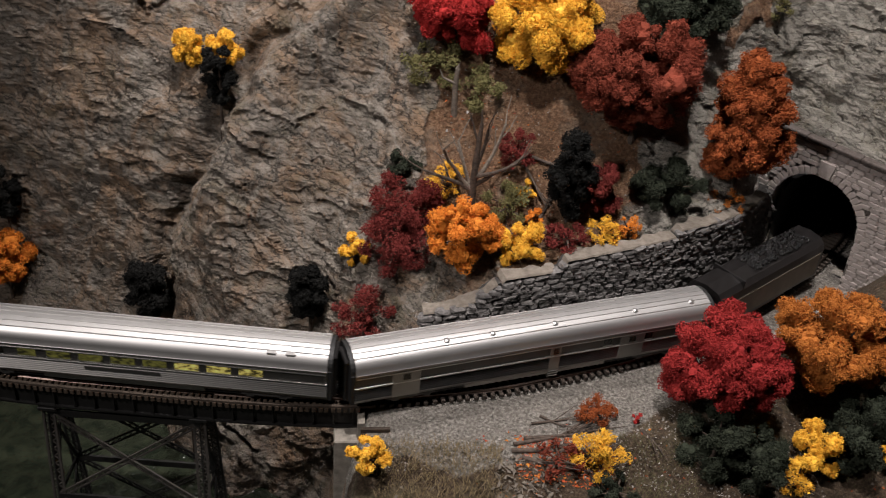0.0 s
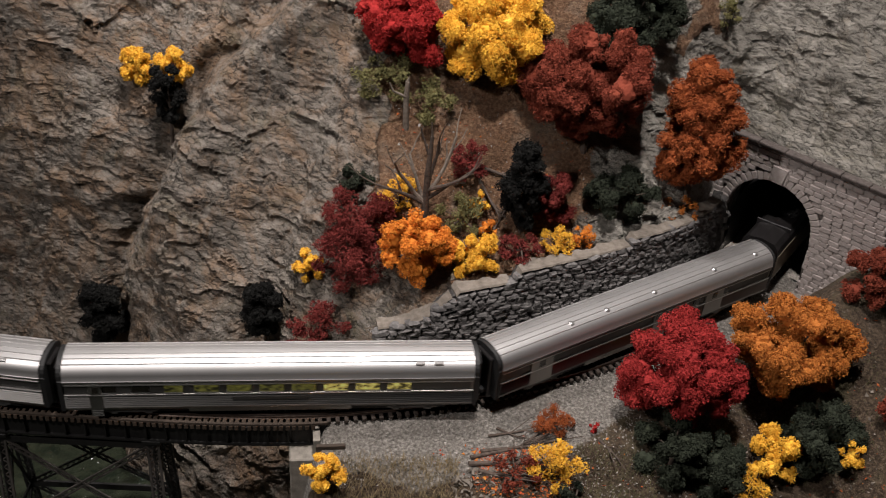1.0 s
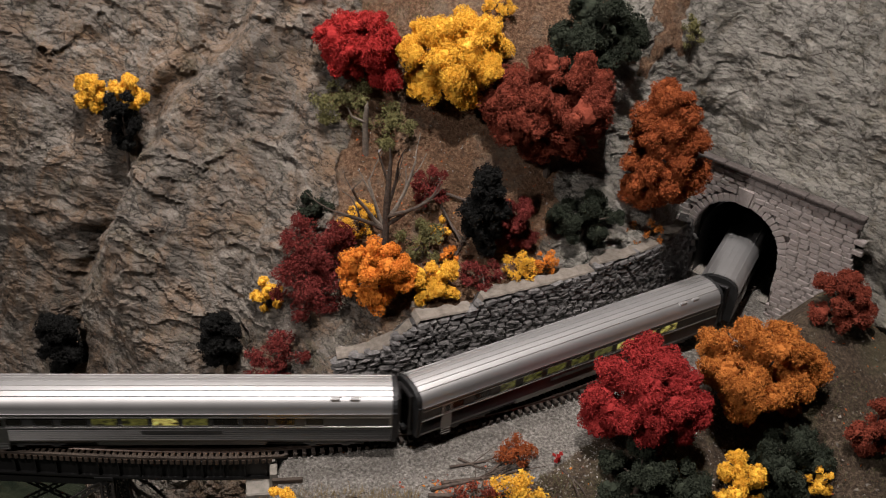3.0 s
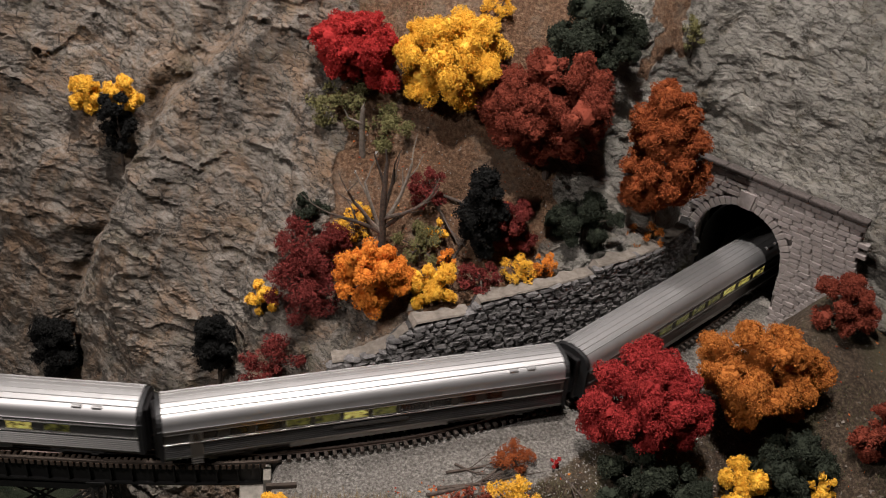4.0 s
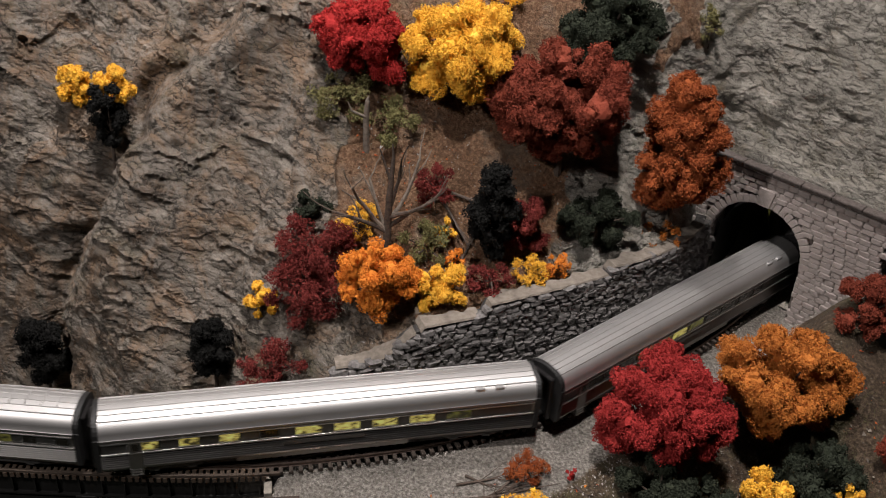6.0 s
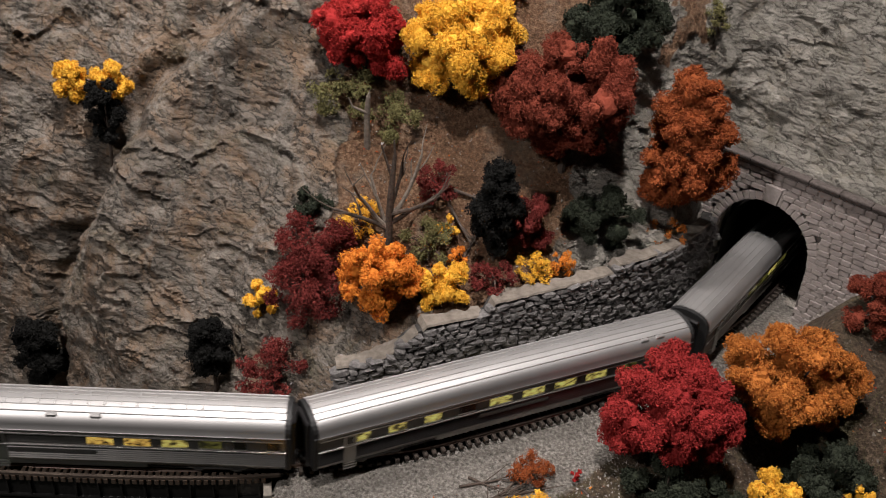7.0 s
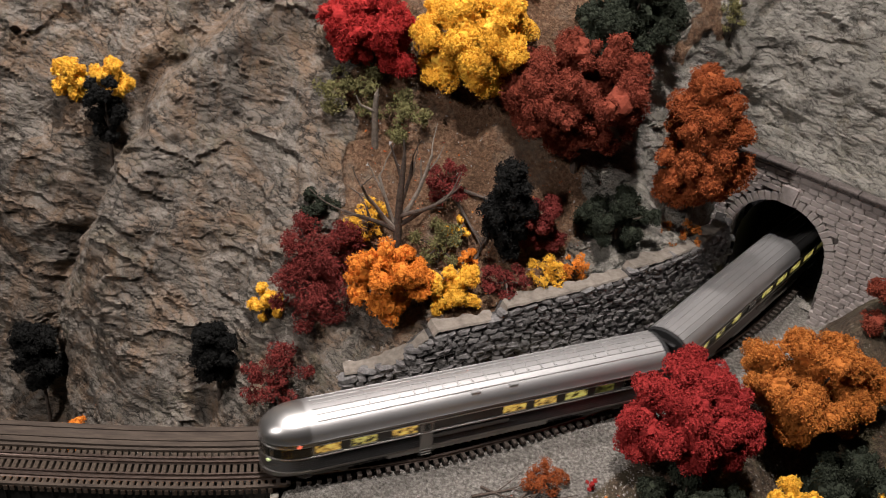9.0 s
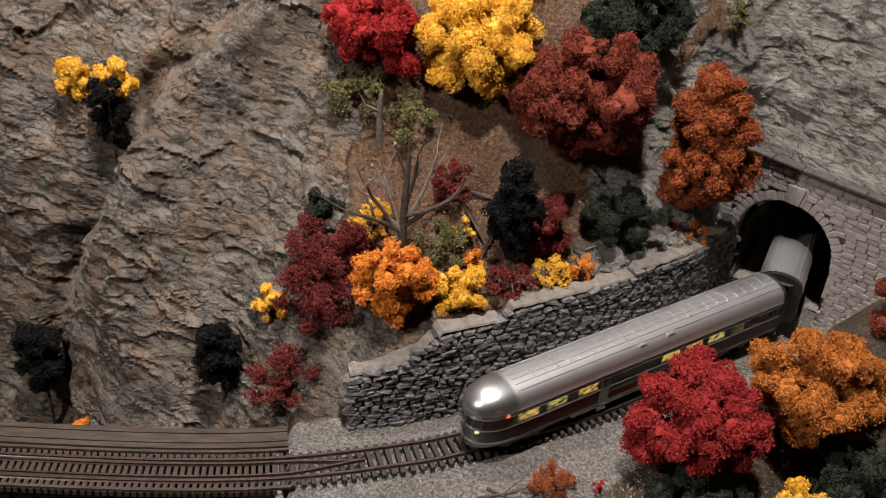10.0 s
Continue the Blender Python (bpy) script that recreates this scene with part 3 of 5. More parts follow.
def crumbs(rng, centres, radii, cover, size):
    """Foam crumbs scattered over lumpy lobes: small irregular bits, none alike."""
    pts = []
    for c, r in zip(centres, radii):
        n = max(10, int(cover * 4 * (r / size) ** 2))
        d = unit(rng.normal(size=(n, 3)))
        f, hill = florets(rng, d, r)
        keep = hill > rng.uniform(-0.25, 0.50, n)
        f = f + rng.uniform(-0.22, 0.14, n)
        pts.append((c + d * (r * f)[:, None])[keep])
    pts = np.concatenate(pts)
    n = len(pts)
    q = rng.normal(size=(n, 4, 3))
    q /= np.linalg.norm(q, axis=2, keepdims=True) + 1e-6
    q *= (size * rng.uniform(0.6, 1.4, (n, 1, 1)))
    verts = (pts[:, None, :] + q).reshape(-1, 3)
    tri = np.array([(0, 1, 2), (0, 3, 1), (1, 3, 2), (0, 2, 3)])
    faces = (np.arange(n)[:, None, None] * 4 + tri[None]).reshape(-1, 3)
    return verts, faces


def ball(sub):
    bm = bmesh.new()
    bmesh.ops.create_icosphere(bm, subdivisions=sub, radius=1)
    bm.verts.ensure_lookup_table()
    v = np.array([q.co for q in bm.verts])
    f = np.array([[q.index for q in p.verts] for p in bm.faces])
    bm.free()
    return v, f


BALLS = {2: ball(2), 3: ball(3)}


def foam(rng, centres, radii, sub):
    """Lumps of crumbly foam: balls broken up by bumps at two scales and a random grain."""
    v0, f0 = BALLS[sub]
    vs, fs, k = [], [], 0
    for c, r in zip(centres, radii):
        f, hill = florets(rng, v0, r)
        f = f + rng.uniform(-0.10, 0.10, len(v0))
        vs.append(c + v0 * (r * f)[:, None] + rng.normal(size=v0.shape) * r * 0.012)
        fs.append(f0 + k)
        k += len(v0)
    return np.concatenate(vs), np.concatenate(fs)


def crumb_mesh(name, verts, faces, mat):
    me = bpy.data.meshes.new(name)
    me.vertices.add(len(verts))
    me.vertices.foreach_set("co", verts.astype(np.float32).ravel())
    me.loops.add(len(faces) * 3)
    me.loops.foreach_set("vertex_index", faces.astype(np.int32).ravel())
    me.polygons.add(len(faces))
    me.polygons.foreach_set("loop_start", np.arange(0, len(faces) * 3, 3, dtype=np.int32))
    me.materials.append(mat)
    me.polygons.foreach_set("use_smooth", [False] * len(me.polygons))
    me.update(calc_edges=True)
    return me


def lobes(rng, rx, rz, n, spread=0.66, size=0.42, shape="round"):
    """Centres and radii of the lumps of a crown about its middle."""
    cs, rs, picked = [], [], []
    for i in range(n):
        tries = unit(rng.normal(size=(14, 3)))
        far = [min([np.linalg.norm(v - u) for u in picked] or [1.0]) for v in tries]
        u = tries[int(np.argmax(far))]
        picked.append(u)
        v = u * rng.uniform(0.78, 1.0)
        w = 1.0
        if shape == "cone":
            w = 0.35 + 0.65 * (1 - (v[2] + 1) / 2)
        cs.append(np.array([v[0] * rx * spread * w, v[1] * rx * spread * w * 0.9, v[2] * rz * spread]))
        rs.append(min(rx, rz * 1.1) * size * rng.uniform(0.70, 1.2) * (0.6 + 0.4 * w))
    cs.append(np.zeros(3)), rs.append(min(rx, rz) * 0.5)
    return cs, rs


HILL_FLAT = HILL[::2, ::2].reshape(-1, 3)


def ground_under(x, y):
    """The hillside's or the bank's height at a plan point."""
    if y > 0.13:
        d = np.abs(HILL_FLAT[:, 0] - x) + np.abs(HILL_FLAT[:, 1] - y)
        i = int(np.argmin(d))
        if d[i] < 0.02:
            return float(HILL_FLAT[i, 2])
    i = min(max(int(np.searchsorted(FORE["x"], x)), 1), len(FORE["x"]) - 1)
    j = min(max(int(np.searchsorted(FORE["y"], y)), 1), len(FORE["y"]) - 1)
    return float(FORE["z"][i - 1:i + 1, j - 1:j + 1].mean())


def tree(x, y, z, rx, rz, mat, label, name="tree", category="tree", n=12, crumb=0.0016, seed=1, shape="round", sparse=False, trunk=True, group="", size=0.40, spread=0.82, base=None):
    """A foam tree: tapered trunk with limbs, and a lumpy crown of crumbs about (x, y, z)."""
    rng = np.random.default_rng(seed)
    g = ground_under(x, y) if base is None else base
    top = thing(name, label, category, pose(x, y, g), group)
    cs, rs = lobes(rng, rx, rz, n, spread, size, shape)
    cs = [c + np.array([0, 0, z - g]) for c in cs]
    tufts, sizes = [], []
    for c, r in zip(cs, rs):                    # each lump is a bunch of smaller, uneven tufts
        out = unit((c - np.array([0, 0, z - g]))[None] + 1e-6)[0]
        for u in unit(rng.normal(size=(9, 3)) + 0.55 * out):
            tufts.append(c + u * r * rng.uniform(0.42, 0.80) * np.array([1, 1, 0.85]))
            sizes.append(r * rng.uniform(0.26, 0.55))
    if sparse:
        vs, fs = crumbs(rng, tufts, sizes, 0.95, crumb * 0.74)
    else:
        vs, fs = crumbs(rng, tufts, sizes, 2.1, crumb * 0.58)
        for group_c, group_r, sub in ((tufts, [q * 0.66 for q in sizes], 2), (cs, [q * 0.54 for q in rs], 3)):
            v2, f2 = foam(rng, group_c, group_r, sub)
            vs, fs = np.concatenate([vs, v2]), np.concatenate([fs, f2 + len(vs)])
    part("crown", crumb_mesh("crown", vs, fs, mat), None, top)
    if trunk:
        bm = bmesh.new()
        mid = Vector((0.001, 0.001, (z - g)))
        tube(bm, (0, 0, -0.006), mid, max(0.0018, rx * 0.07), max(0.001, rx * 0.04))
        for c in cs[:6]:
            tube(bm, mid * 0.75, Vector(c), max(0.0009, rx * 0.03), 0.0005, 6)
        part("trunk", bm, BARK, top)
    return top

# ---- track ----
GAUGE = 0.0175


def rail_mesh(name, off, s0, s1, w=0.0012, h=0.0024, top=0.0, step=0.01):
    """A rail: head, web and foot swept along the track."""
    sec = [(-w, -h), (w, -h), (w * 0.35, -h * 0.7), (w * 0.35, -h * 0.35), (w * 0.75, -h * 0.3), (w * 0.75, 0), (-w * 0.75, 0), (-w * 0.75, -h * 0.3), (-w * 0.35, -h * 0.35), (-w * 0.35, -h * 0.7)]
    ss = np.arange(s0, s1 + step / 2, step)
    offs = off if callable(off) else (lambda s: off)
    verts = [beside(s, offs(s) + a, b + top) for s in ss for a, b in sec]
    n = len(sec)
    faces = [(i * n + j, i * n + (j + 1) % n, (i + 1) * n + (j + 1) % n, (i + 1) * n + j) for i in range(len(ss) - 1) for j in range(n)]
    return mesh_of(name, verts, faces, RAIL)


S_DECK = float(np.interp(-0.028, LINE[:310, 0], ALONG[:310]))
track = thing("railway_track", "steel rails on dark wooden ties in grey ballast", "track")
for side in (-1, 1):
    part("rail", rail_mesh("rail", side * (GAUGE / 2 + 0.0005), -2.0, 1.95), None, track, "dark steel running rail")
for side in (-1, 1):
    part("guard_rail", rail_mesh("guard_rail", lambda s: side * (0.0055 * (1 - smooth01(S_DECK + 0.0, S_DECK + 0.062, s))), -1.2, S_DECK + 0.062, 0.0009, 0.0022), None, track, "inner guard rail over the bridge")


def tie_mesh(name, half, w, h, mat):
    bm = bmesh.new()
    box(bm, -w / 2, w / 2, -half, half, -h, 0, 0.0003)
    return link_bm(name, bm, mat)


TIE_ME = tie_mesh("tie", 0.0150, 0.0030, 0.003, TIE)
for k, s in enumerate(np.arange(S_DECK + 0.003, S_PORTAL + 0.25, 0.0066)):
    p = on_track(s)
    part("tie", TIE_ME, None, track, at=pose(p[0], p[1], p[2] - 0.0024 + random.uniform(-0.0003, 0.0001), 0, 0, math.degrees(heading(s)) + random.uniform(-1.5, 1.5)))

# ---- bridge ----
bridge = thing("railway_bridge", "black steel deck bridge with wooden ties and plank walkway", "bridge")
BT = tie_mesh("bridge_tie", 0.0185, 0.0030, 0.0042, TIE_BRIDGE)
for k in range(150):
    s = S_DECK - 0.002 - k * 0.0046
    p = on_track(s)
    part("tie", BT, None, bridge, at=pose(p[0], p[1], p[2] - 0.0024, 0, 0, math.degrees(heading(s)) + random.uniform(-1, 1)))


def sweep_box(name, off0, off1, z0, z1, s0, s1, mat, step=0.02):
    ss = np.arange(s0, s1 + step / 2, step)
    verts = [beside(s, o, z) for s in ss for o, z in ((off0, z0), (off1, z0), (off1, z1), (off0, z1))]
    faces = [(i * 4 + j, i * 4 + (j + 1) % 4, (i + 1) * 4 + (j + 1) % 4, (i + 1) * 4 + j) for i in range(len(ss) - 1) for j in range(4)]
    e = (len(ss) - 1) * 4
    return mesh_of(name, verts, faces + [(0, 3, 2, 1), (e, e + 1, e + 2, e + 3)], mat)


for i in range(4):
    o = 0.0205 + i * 0.0046
    part("plank", sweep_box("plank", o, o + 0.0042, -0.0030 + 0.0006 * (i % 2), -0.0008 + 0.0006 * (i % 2), -1.6, S_DECK + 0.001 * i, PLANK), None, bridge, "weathered walkway plank")
part("guard_timber", sweep_box("guard_timber", -0.0182, -0.0160, -0.0024, -0.0004, -1.6, S_DECK, PLANK), None, bridge)
part("guard_timber", sweep_box("guard_timber", 0.0160, 0.0182, -0.0024, -0.0004, -1.6, S_DECK, PLANK), None, bridge)
for side in (-1, 1):
    part("girder", sweep_box("girder", side * 0.012 - 0.001, side * 0.012 + 0.001, -0.024, -0.0068, -1.6, S_DECK - 0.001, STEEL_BLACK), None, bridge)
    part("flange", sweep_box("flange", side * 0.012 - 0.0035, side * 0.012 + 0.0035, -0.0255, -0.024, -1.6, S_DECK - 0.001, STEEL_BLACK), None, bridge)
part("walkway_beam", sweep_box("walkway_beam", 0.019, 0.0385, -0.0052, -0.0032, -1.6, S_DECK - 0.002, STEEL_BLACK), None, bridge)
for k in range(46):
    s = S_DECK - 0.006 - k * 0.015
    part("stiffener", sweep_box("stiffener", -0.0148, -0.0131, -0.0235, -0.0072, s, s + 0.0012, STEEL_BLACK, 0.0012), None, bridge)


def lattice(bm, a, b, width, up, n, t=0.0011):
    """A laced post or strut: two angles with zigzag lacing between."""
    a, b, up = Vector(a), Vector(b), Vector(up).normalized() * width / 2
    bar(bm, a + up, b + up, t * 1.6, t * 1.6)
    bar(bm, a - up, b - up, t * 1.6, t * 1.6)
    for i in range(n):
        p, q = a.lerp(b, i / n), a.lerp(b, (i + 1) / n)
        bar(bm, p + up, q - up, t, t * 0.6)
        bar(bm, p - up, q + up, t, t * 0.6)
    return bm


def bridge_tower(s_mid):
    """A four-legged steel tower with laced legs and crossed bracing."""
    c = on_track(s_mid)
    h = heading(s_mid)
    tower = thing("bridge_tower", "black steel trestle tower with laced legs and crossed braces", "tower", pose(c[0], c[1], -0.205, 0, 0, math.degrees(h)), "bridge towers")
    H = 0.205 - 0.027 + c[2]
    legs = {}
    for ix in (-1, 1):
        for iy in (-1, 1):
            a, b = Vector((ix * 0.060, iy * 0.030, 0)), Vector((ix * 0.058, iy * 0.012, H))
            legs[ix, iy] = (a, b)
            bm = bmesh.new()
            lattice(bm, a, b, 0.0085, (1, 0, 0), 24)
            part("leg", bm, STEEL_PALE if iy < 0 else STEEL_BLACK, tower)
            bm = bmesh.new()
            bar(bm, a + Vector((0.0, 0.003, 0)), b + Vector((0.0, 0.003, 0)), 0.001, 0.0085)
            part("leg_plate", bm, STEEL_BLACK, tower)
            bm = bmesh.new()
            box(bm, b.x - 0.007, b.x + 0.007, b.y - 0.004, b.y + 0.004, H - 0.002, H + 0.0015, 0.0004)
            part("cap_plate", bm, STEEL_BLACK, tower)
    lv = [0.0, 0.50, 0.97]
    for iy in (-1, 1):
        for k in range(2):
            p = [legs[-1, iy][0].lerp(legs[-1, iy][1], lv[k + d]) for d in (0, 1)]
            q = [legs[1, iy][0].lerp(legs[1, iy][1], lv[k + d]) for d in (0, 1)]
            for a, b in ((p[0], q[1]), (p[1], q[0])):
                bm = bmesh.new()
                lattice(bm, a, b, 0.005, (0, 0, 1), 22, 0.0008)
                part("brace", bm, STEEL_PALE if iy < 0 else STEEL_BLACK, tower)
            bm = bmesh.new()
            bar(bm, p[1], q[1], 0.002, 0.006)
            part("strut", bm, STEEL_BLACK, tower)
    for ix in (-1, 1):
        for k in range(2):
            p = [legs[ix, -1][0].lerp(legs[ix, -1][1], lv[k + d]) for d in (0, 1)]
            q = [legs[ix, 1][0].lerp(legs[ix, 1][1], lv[k + d]) for d in (0, 1)]
            bm = bmesh.new()
            bar(bm, p[0], q[1], 0.0012, 0.003), bar(bm, p[1], q[0], 0.0012, 0.003), bar(bm, p[1], q[1], 0.0012, 0.004)
            part("end_brace", bm, STEEL_BLACK, tower)
    return tower


for s in (-0.208, -0.62):
    bridge_tower(s)

# abutment
p, h = on_track(S_DECK - 0.012), math.degrees(heading(S_DECK - 0.012))
abut = thing("abutment", "pale weathered concrete bridge abutment", "abutment", pose(p[0], p[1], p[2], 0, 0, h))
bm = bmesh.new()
box(bm, -0.008, 0.016, -0.030, 0.030, -0.20, -0.026, 0.001)
part("body", bm, CONCRETE, abut)
bm = bmesh.new()
box(bm, 0.010, 0.0155, -0.028, 0.028, -0.026, -0.0085, 0.0005)
part("back_wall", bm, CONCRETE, abut)
for i in range(4):
    bm = bmesh.new()
    box(bm, 0.012, 0.052 - 0.006 * i, -0.0365 + 0.0004 * i, -0.0335 + 0.0004 * i, -0.024 + i * 0.0042, -0.0202 + i * 0.0042, 0.0004)
    part("cribbing_timber", bm, PLANK, abut, "weathered timber cribbing")

# ---- stone retaining wall ----
WALL_PTS = catmull([(0.0145, 0.139), (0.019, 0.140), (0.051, 0.1455), (0.088, 0.156), (0.15, 0.178), (0.229, 0.213), (0.28, 0.246), (0.312, 0.276), (0.334, 0.304), (0.343, 0.322)], 20)
WALL_S = np.concatenate([[0], np.cumsum(np.linalg.norm(np.diff(WALL_PTS, axis=0), axis=1))])


def wall_at(s, back, z):
    x, y = np.interp(s, WALL_S, WALL_PTS[:, 0]), np.interp(s, WALL_S, WALL_PTS[:, 1])
    x2, y2 = np.interp(s + 0.003, WALL_S, WALL_PTS[:, 0]), np.interp(s + 0.003, WALL_S, WALL_PTS[:, 1])
    h = math.atan2(y2 - y, x2 - x)
    return np.array([x - math.sin(h) * back, y + math.cos(h) * back, z]), h


def wall_top(x):
    """The stepped top of the wall."""
    if x < 0.018:
        return 0.006
    if x < 0.080:
        return 0.035 + 0.005 * smooth01(0.02, 0.05, x) + 0.019 * smooth01(0.050, 0.080, x)
    if x < 0.130:
        return 0.0625
    if x < 0.232:
        return 0.0715
    return 0.0775 - 0.13 * (x - 0.232)


retaining_wall = thing("retaining_wall", "dark grey rough dry-stone retaining wall with pale cap", "wall")
ss = np.arange(0.0, WALL_S[-1], 0.004)
core = []
for s in ss:
    q, _ = wall_at(s, 0.004, 0)
    t = wall_top(q[0]) - 0.002
    core += [wall_at(s, 0.0035, -0.03)[0], wall_at(s, 0.0035 + 0.004, t)[0], wall_at(s, 0.016, t)[0], wall_at(s, 0.016, -0.03)[0]]
part("core", mesh_of("core", core, [(i * 4 + j, i * 4 + (j + 1) % 4, i * 4 + 4 + (j + 1) % 4, i * 4 + 4 + j) for i in range(len(ss) - 1) for j in range(4)], MORTAR), None, retaining_wall)


def stone_mesh(seed, mat, bevel=0.16, rough=0.11):
    """A rough block with chipped corners, in a unit box."""
    r = random.Random(seed)
    bm = bmesh.new()
    bmesh.ops.create_cube(bm, size=1)
    bmesh.ops.bevel(bm, geom=list(bm.edges), offset=bevel, segments=1, affect="EDGES")
    for v in bm.verts:
        v.co += Vector((r.uniform(-1, 1), r.uniform(-1, 1), r.uniform(-1.4, 1.4))) * rough
    return link_bm("stone", bm, mat)


STONES = [stone_mesh(i, STONE_DARK, 0.21, 0.10) for i in range(14)]
r = random.Random(4)
wall_stones = []
for row in range(30):
    s = 0.0 + r.uniform(0, 0.008)
    while s < WALL_S[-1] - 0.004:
        l = r.uniform(0.0055, 0.0135)
        q, h = wall_at(s + l / 2, 0.0, 0)
        zb = GRADE * q[0] - 0.012 + row * 0.00345 + 0.0012 * math.sin(s * 60 + row)
        if zb + 0.0035 < wall_top(q[0]) + r.uniform(-0.001, 0.001):
            back = 0.0005 + 0.055 * (zb + 0.01) + r.uniform(-0.0009, 0.0009)
            c, h = wall_at(s + l / 2, back + 0.0025, zb + 0.0019)
            wall_stones.append((c, h, l, r.uniform(0.0033, 0.0043), r.randrange(14), r.uniform(-7, 7)))
        s += l + 0.0004
rest_v, rest_f = [], []
for k, (c, h, l, hh, me, tilt) in enumerate(sorted(wall_stones, key=lambda w: (0 if 0.06 < w[0][0] < 0.34 else 1, float(-w[0][0])))):
    m = pose(c[0], c[1], c[2], 0, tilt, math.degrees(h)) @ Matrix.Diagonal((l, 0.0085, hh, 1))
    if k < 300:
        part("stone", STONES[me], None, retaining_wall, at=m)
    else:
        n = len(rest_v)
        rest_v += [m @ v.co for v in STONES[me].vertices]
        rest_f += [tuple(n + i for i in p.vertices) for p in STONES[me].polygons]
if rest_v:
    tagged(part("further_stones", mesh_of("further_stones", rest_v, rest_f, STONE_DARK), None, retaining_wall), kind="stuff")
# pale cap of plaster, in runs between the steps
for x0, x1 in ((0.019, 0.079), (0.081, 0.129), (0.131, 0.231), (0.233, 0.335)):
    sA, sB = np.interp([x0, x1], WALL_PTS[:, 0], WALL_S)
    cap_s = np.arange(sA, sB, 0.003)
    vs = []
    for s in cap_s:
        q, _ = wall_at(s, 0.006, 0)
        t = wall_top(q[0]) + 0.0004 * hash_noise((s, 0, 0), 90, 2)
        w = 0.016 + 0.007 * hash_noise((s, 3, 0), 60, 3)
        vs += [wall_at(s, 0.0045 + 0.0008 * hash_noise((s, 1, 0), 150, 2), t - 0.0014)[0], wall_at(s, 0.0055, t - 0.0002)[0], wall_at(s, w, t + 0.0002)[0], wall_at(s, w, t - 0.004)[0]]
    part("cap", mesh_of("cap", vs, [(i * 4 + j, i * 4 + (j + 1) % 4, i * 4 + 4 + (j + 1) % 4, i * 4 + 4 + j) for i in range(len(cap_s) - 1) for j in range(4)] + [(0, 1, 2, 3), (len(vs) - 1, len(vs) - 2, len(vs) - 3, len(vs) - 4)], CAP), None, retaining_wall, "pale plaster cap of the wall")

# ---- tunnel portal ----
PORTAL = pose(0.379, 0.311, -0.008, 0, 0, -45)     # x along the face, y into the hill
portal = thing("tunnel_portal", "grey-brown cut-stone tunnel portal with arched mouth and coping", "tunnel portal", PORTAL)
OPEN_W, SPRING, PTOP = 0.0435, 0.046, 0.122


def arch_inside(u, z, grow=0.0):
    w = OPEN_W + grow
    if z < SPRING:
        return abs(u) < w
    return math.hypot(u, z - SPRING) < w


def build_portal_face():
    n = 18
    arc = [(OPEN_W * math.cos(a), SPRING + OPEN_W * math.sin(a)) for a in np.linspace(0, math.pi, n + 1)]
    inner = [(OPEN_W, -0.02)] + arc + [(-OPEN_W, -0.02)]
    outer = [(0.105, -0.02)] + [(0.105, PTOP)] * (n // 2) + [(0, PTOP)] + [(-0.075, PTOP)] * (n // 2) + [(-0.075, -0.02)]
    verts = []
    for y in (0.0030, 0.012):
        verts += [(u, y, z) for u, z in inner] + [(u, y, z) for u, z in outer]
    m = len(inner)
    faces = []
    for i in range(m - 1):
        faces.append((i, i + 1, m + i + 1, m + i))
        faces.append((i, 2 * m + i, 2 * m + i + 1, i + 1))
    return mesh_of("backing", verts, faces, MORTAR_PORTAL)


part("backing", build_portal_face(), None, portal)
PSTONES = []
for i in range(10):
    PSTONES.append(stone_mesh(40 + i, STONE_PORTAL, 0.12, 0.035))
r = random.Random(9)
rows = 27
rh = (PTOP + 0.012) / rows
for row in range(rows):
    z = -0.012 + row * rh
    u = -0.075 + r.uniform(0, 0.008)
    while u < 0.103:
        l = r.uniform(0.0085, 0.0115)
        c = u + l / 2
        if not any(arch_inside(a, zz, 0.0055) for a in (u, u + l) for zz in (z, z + rh)):
            part("stone", PSTONES[r.randrange(10)], None, portal, at=pose(c, 0.0022 + r.uniform(-0.0006, 0.0006), z + rh / 2) @ Matrix.Diagonal((l * 0.97, 0.0062, rh * 0.95, 1)))
        else:
            for a0, a1 in ((u, min(u + l, -OPEN_W - 0.0005)), (max(u, OPEN_W + 0.0005), u + l)):
                if z < SPRING + 0.01 and a1 - a0 > 0.003:
                    part("stone", PSTONES[r.randrange(10)], None, portal, at=pose((a0 + a1) / 2, 0.0022, z + rh / 2) @ Matrix.Diagonal((a1 - a0, 0.006, rh * 0.98, 1)))
        u += l
for k in range(25):                      # ring stones of the arch, flush with the face
    a = math.pi * (k + 0.5) / 25
    if k == 12:
        continue
    m = Matrix.Translation((math.cos(a) * (OPEN_W + 0.0042), 0.0026, SPRING + math.sin(a) * (OPEN_W + 0.0042))) @ pose(0, 0, 0, 0, 90 - math.degrees(a), 0) @ Matrix.Diagonal((0.0057, 0.0064, 0.0088, 1))
    part("ring_stone", PSTONES[k % 10], None, portal, at=m)
bm = bmesh.new()
key = [bm.verts.new((x, y, SPRING + OPEN_W + z)) for y in (-0.0022, 0.006) for x, z in ((-0.0052, 0.0), (0.0052, 0.0), (0.0078, 0.0165), (-0.0078, 0.0165))]
for ids in ((0, 1, 2, 3), (7, 6, 5, 4), (0, 4, 5, 1), (1, 5, 6, 2), (2, 6, 7, 3), (3, 7, 4, 0)):
    bm.faces.new([key[i] for i in ids])
bmesh.ops.bevel(bm, geom=list(bm.edges), offset=0.0005, segments=1, affect="EDGES")
part("keystone", bm, STONE_PORTAL, portal)
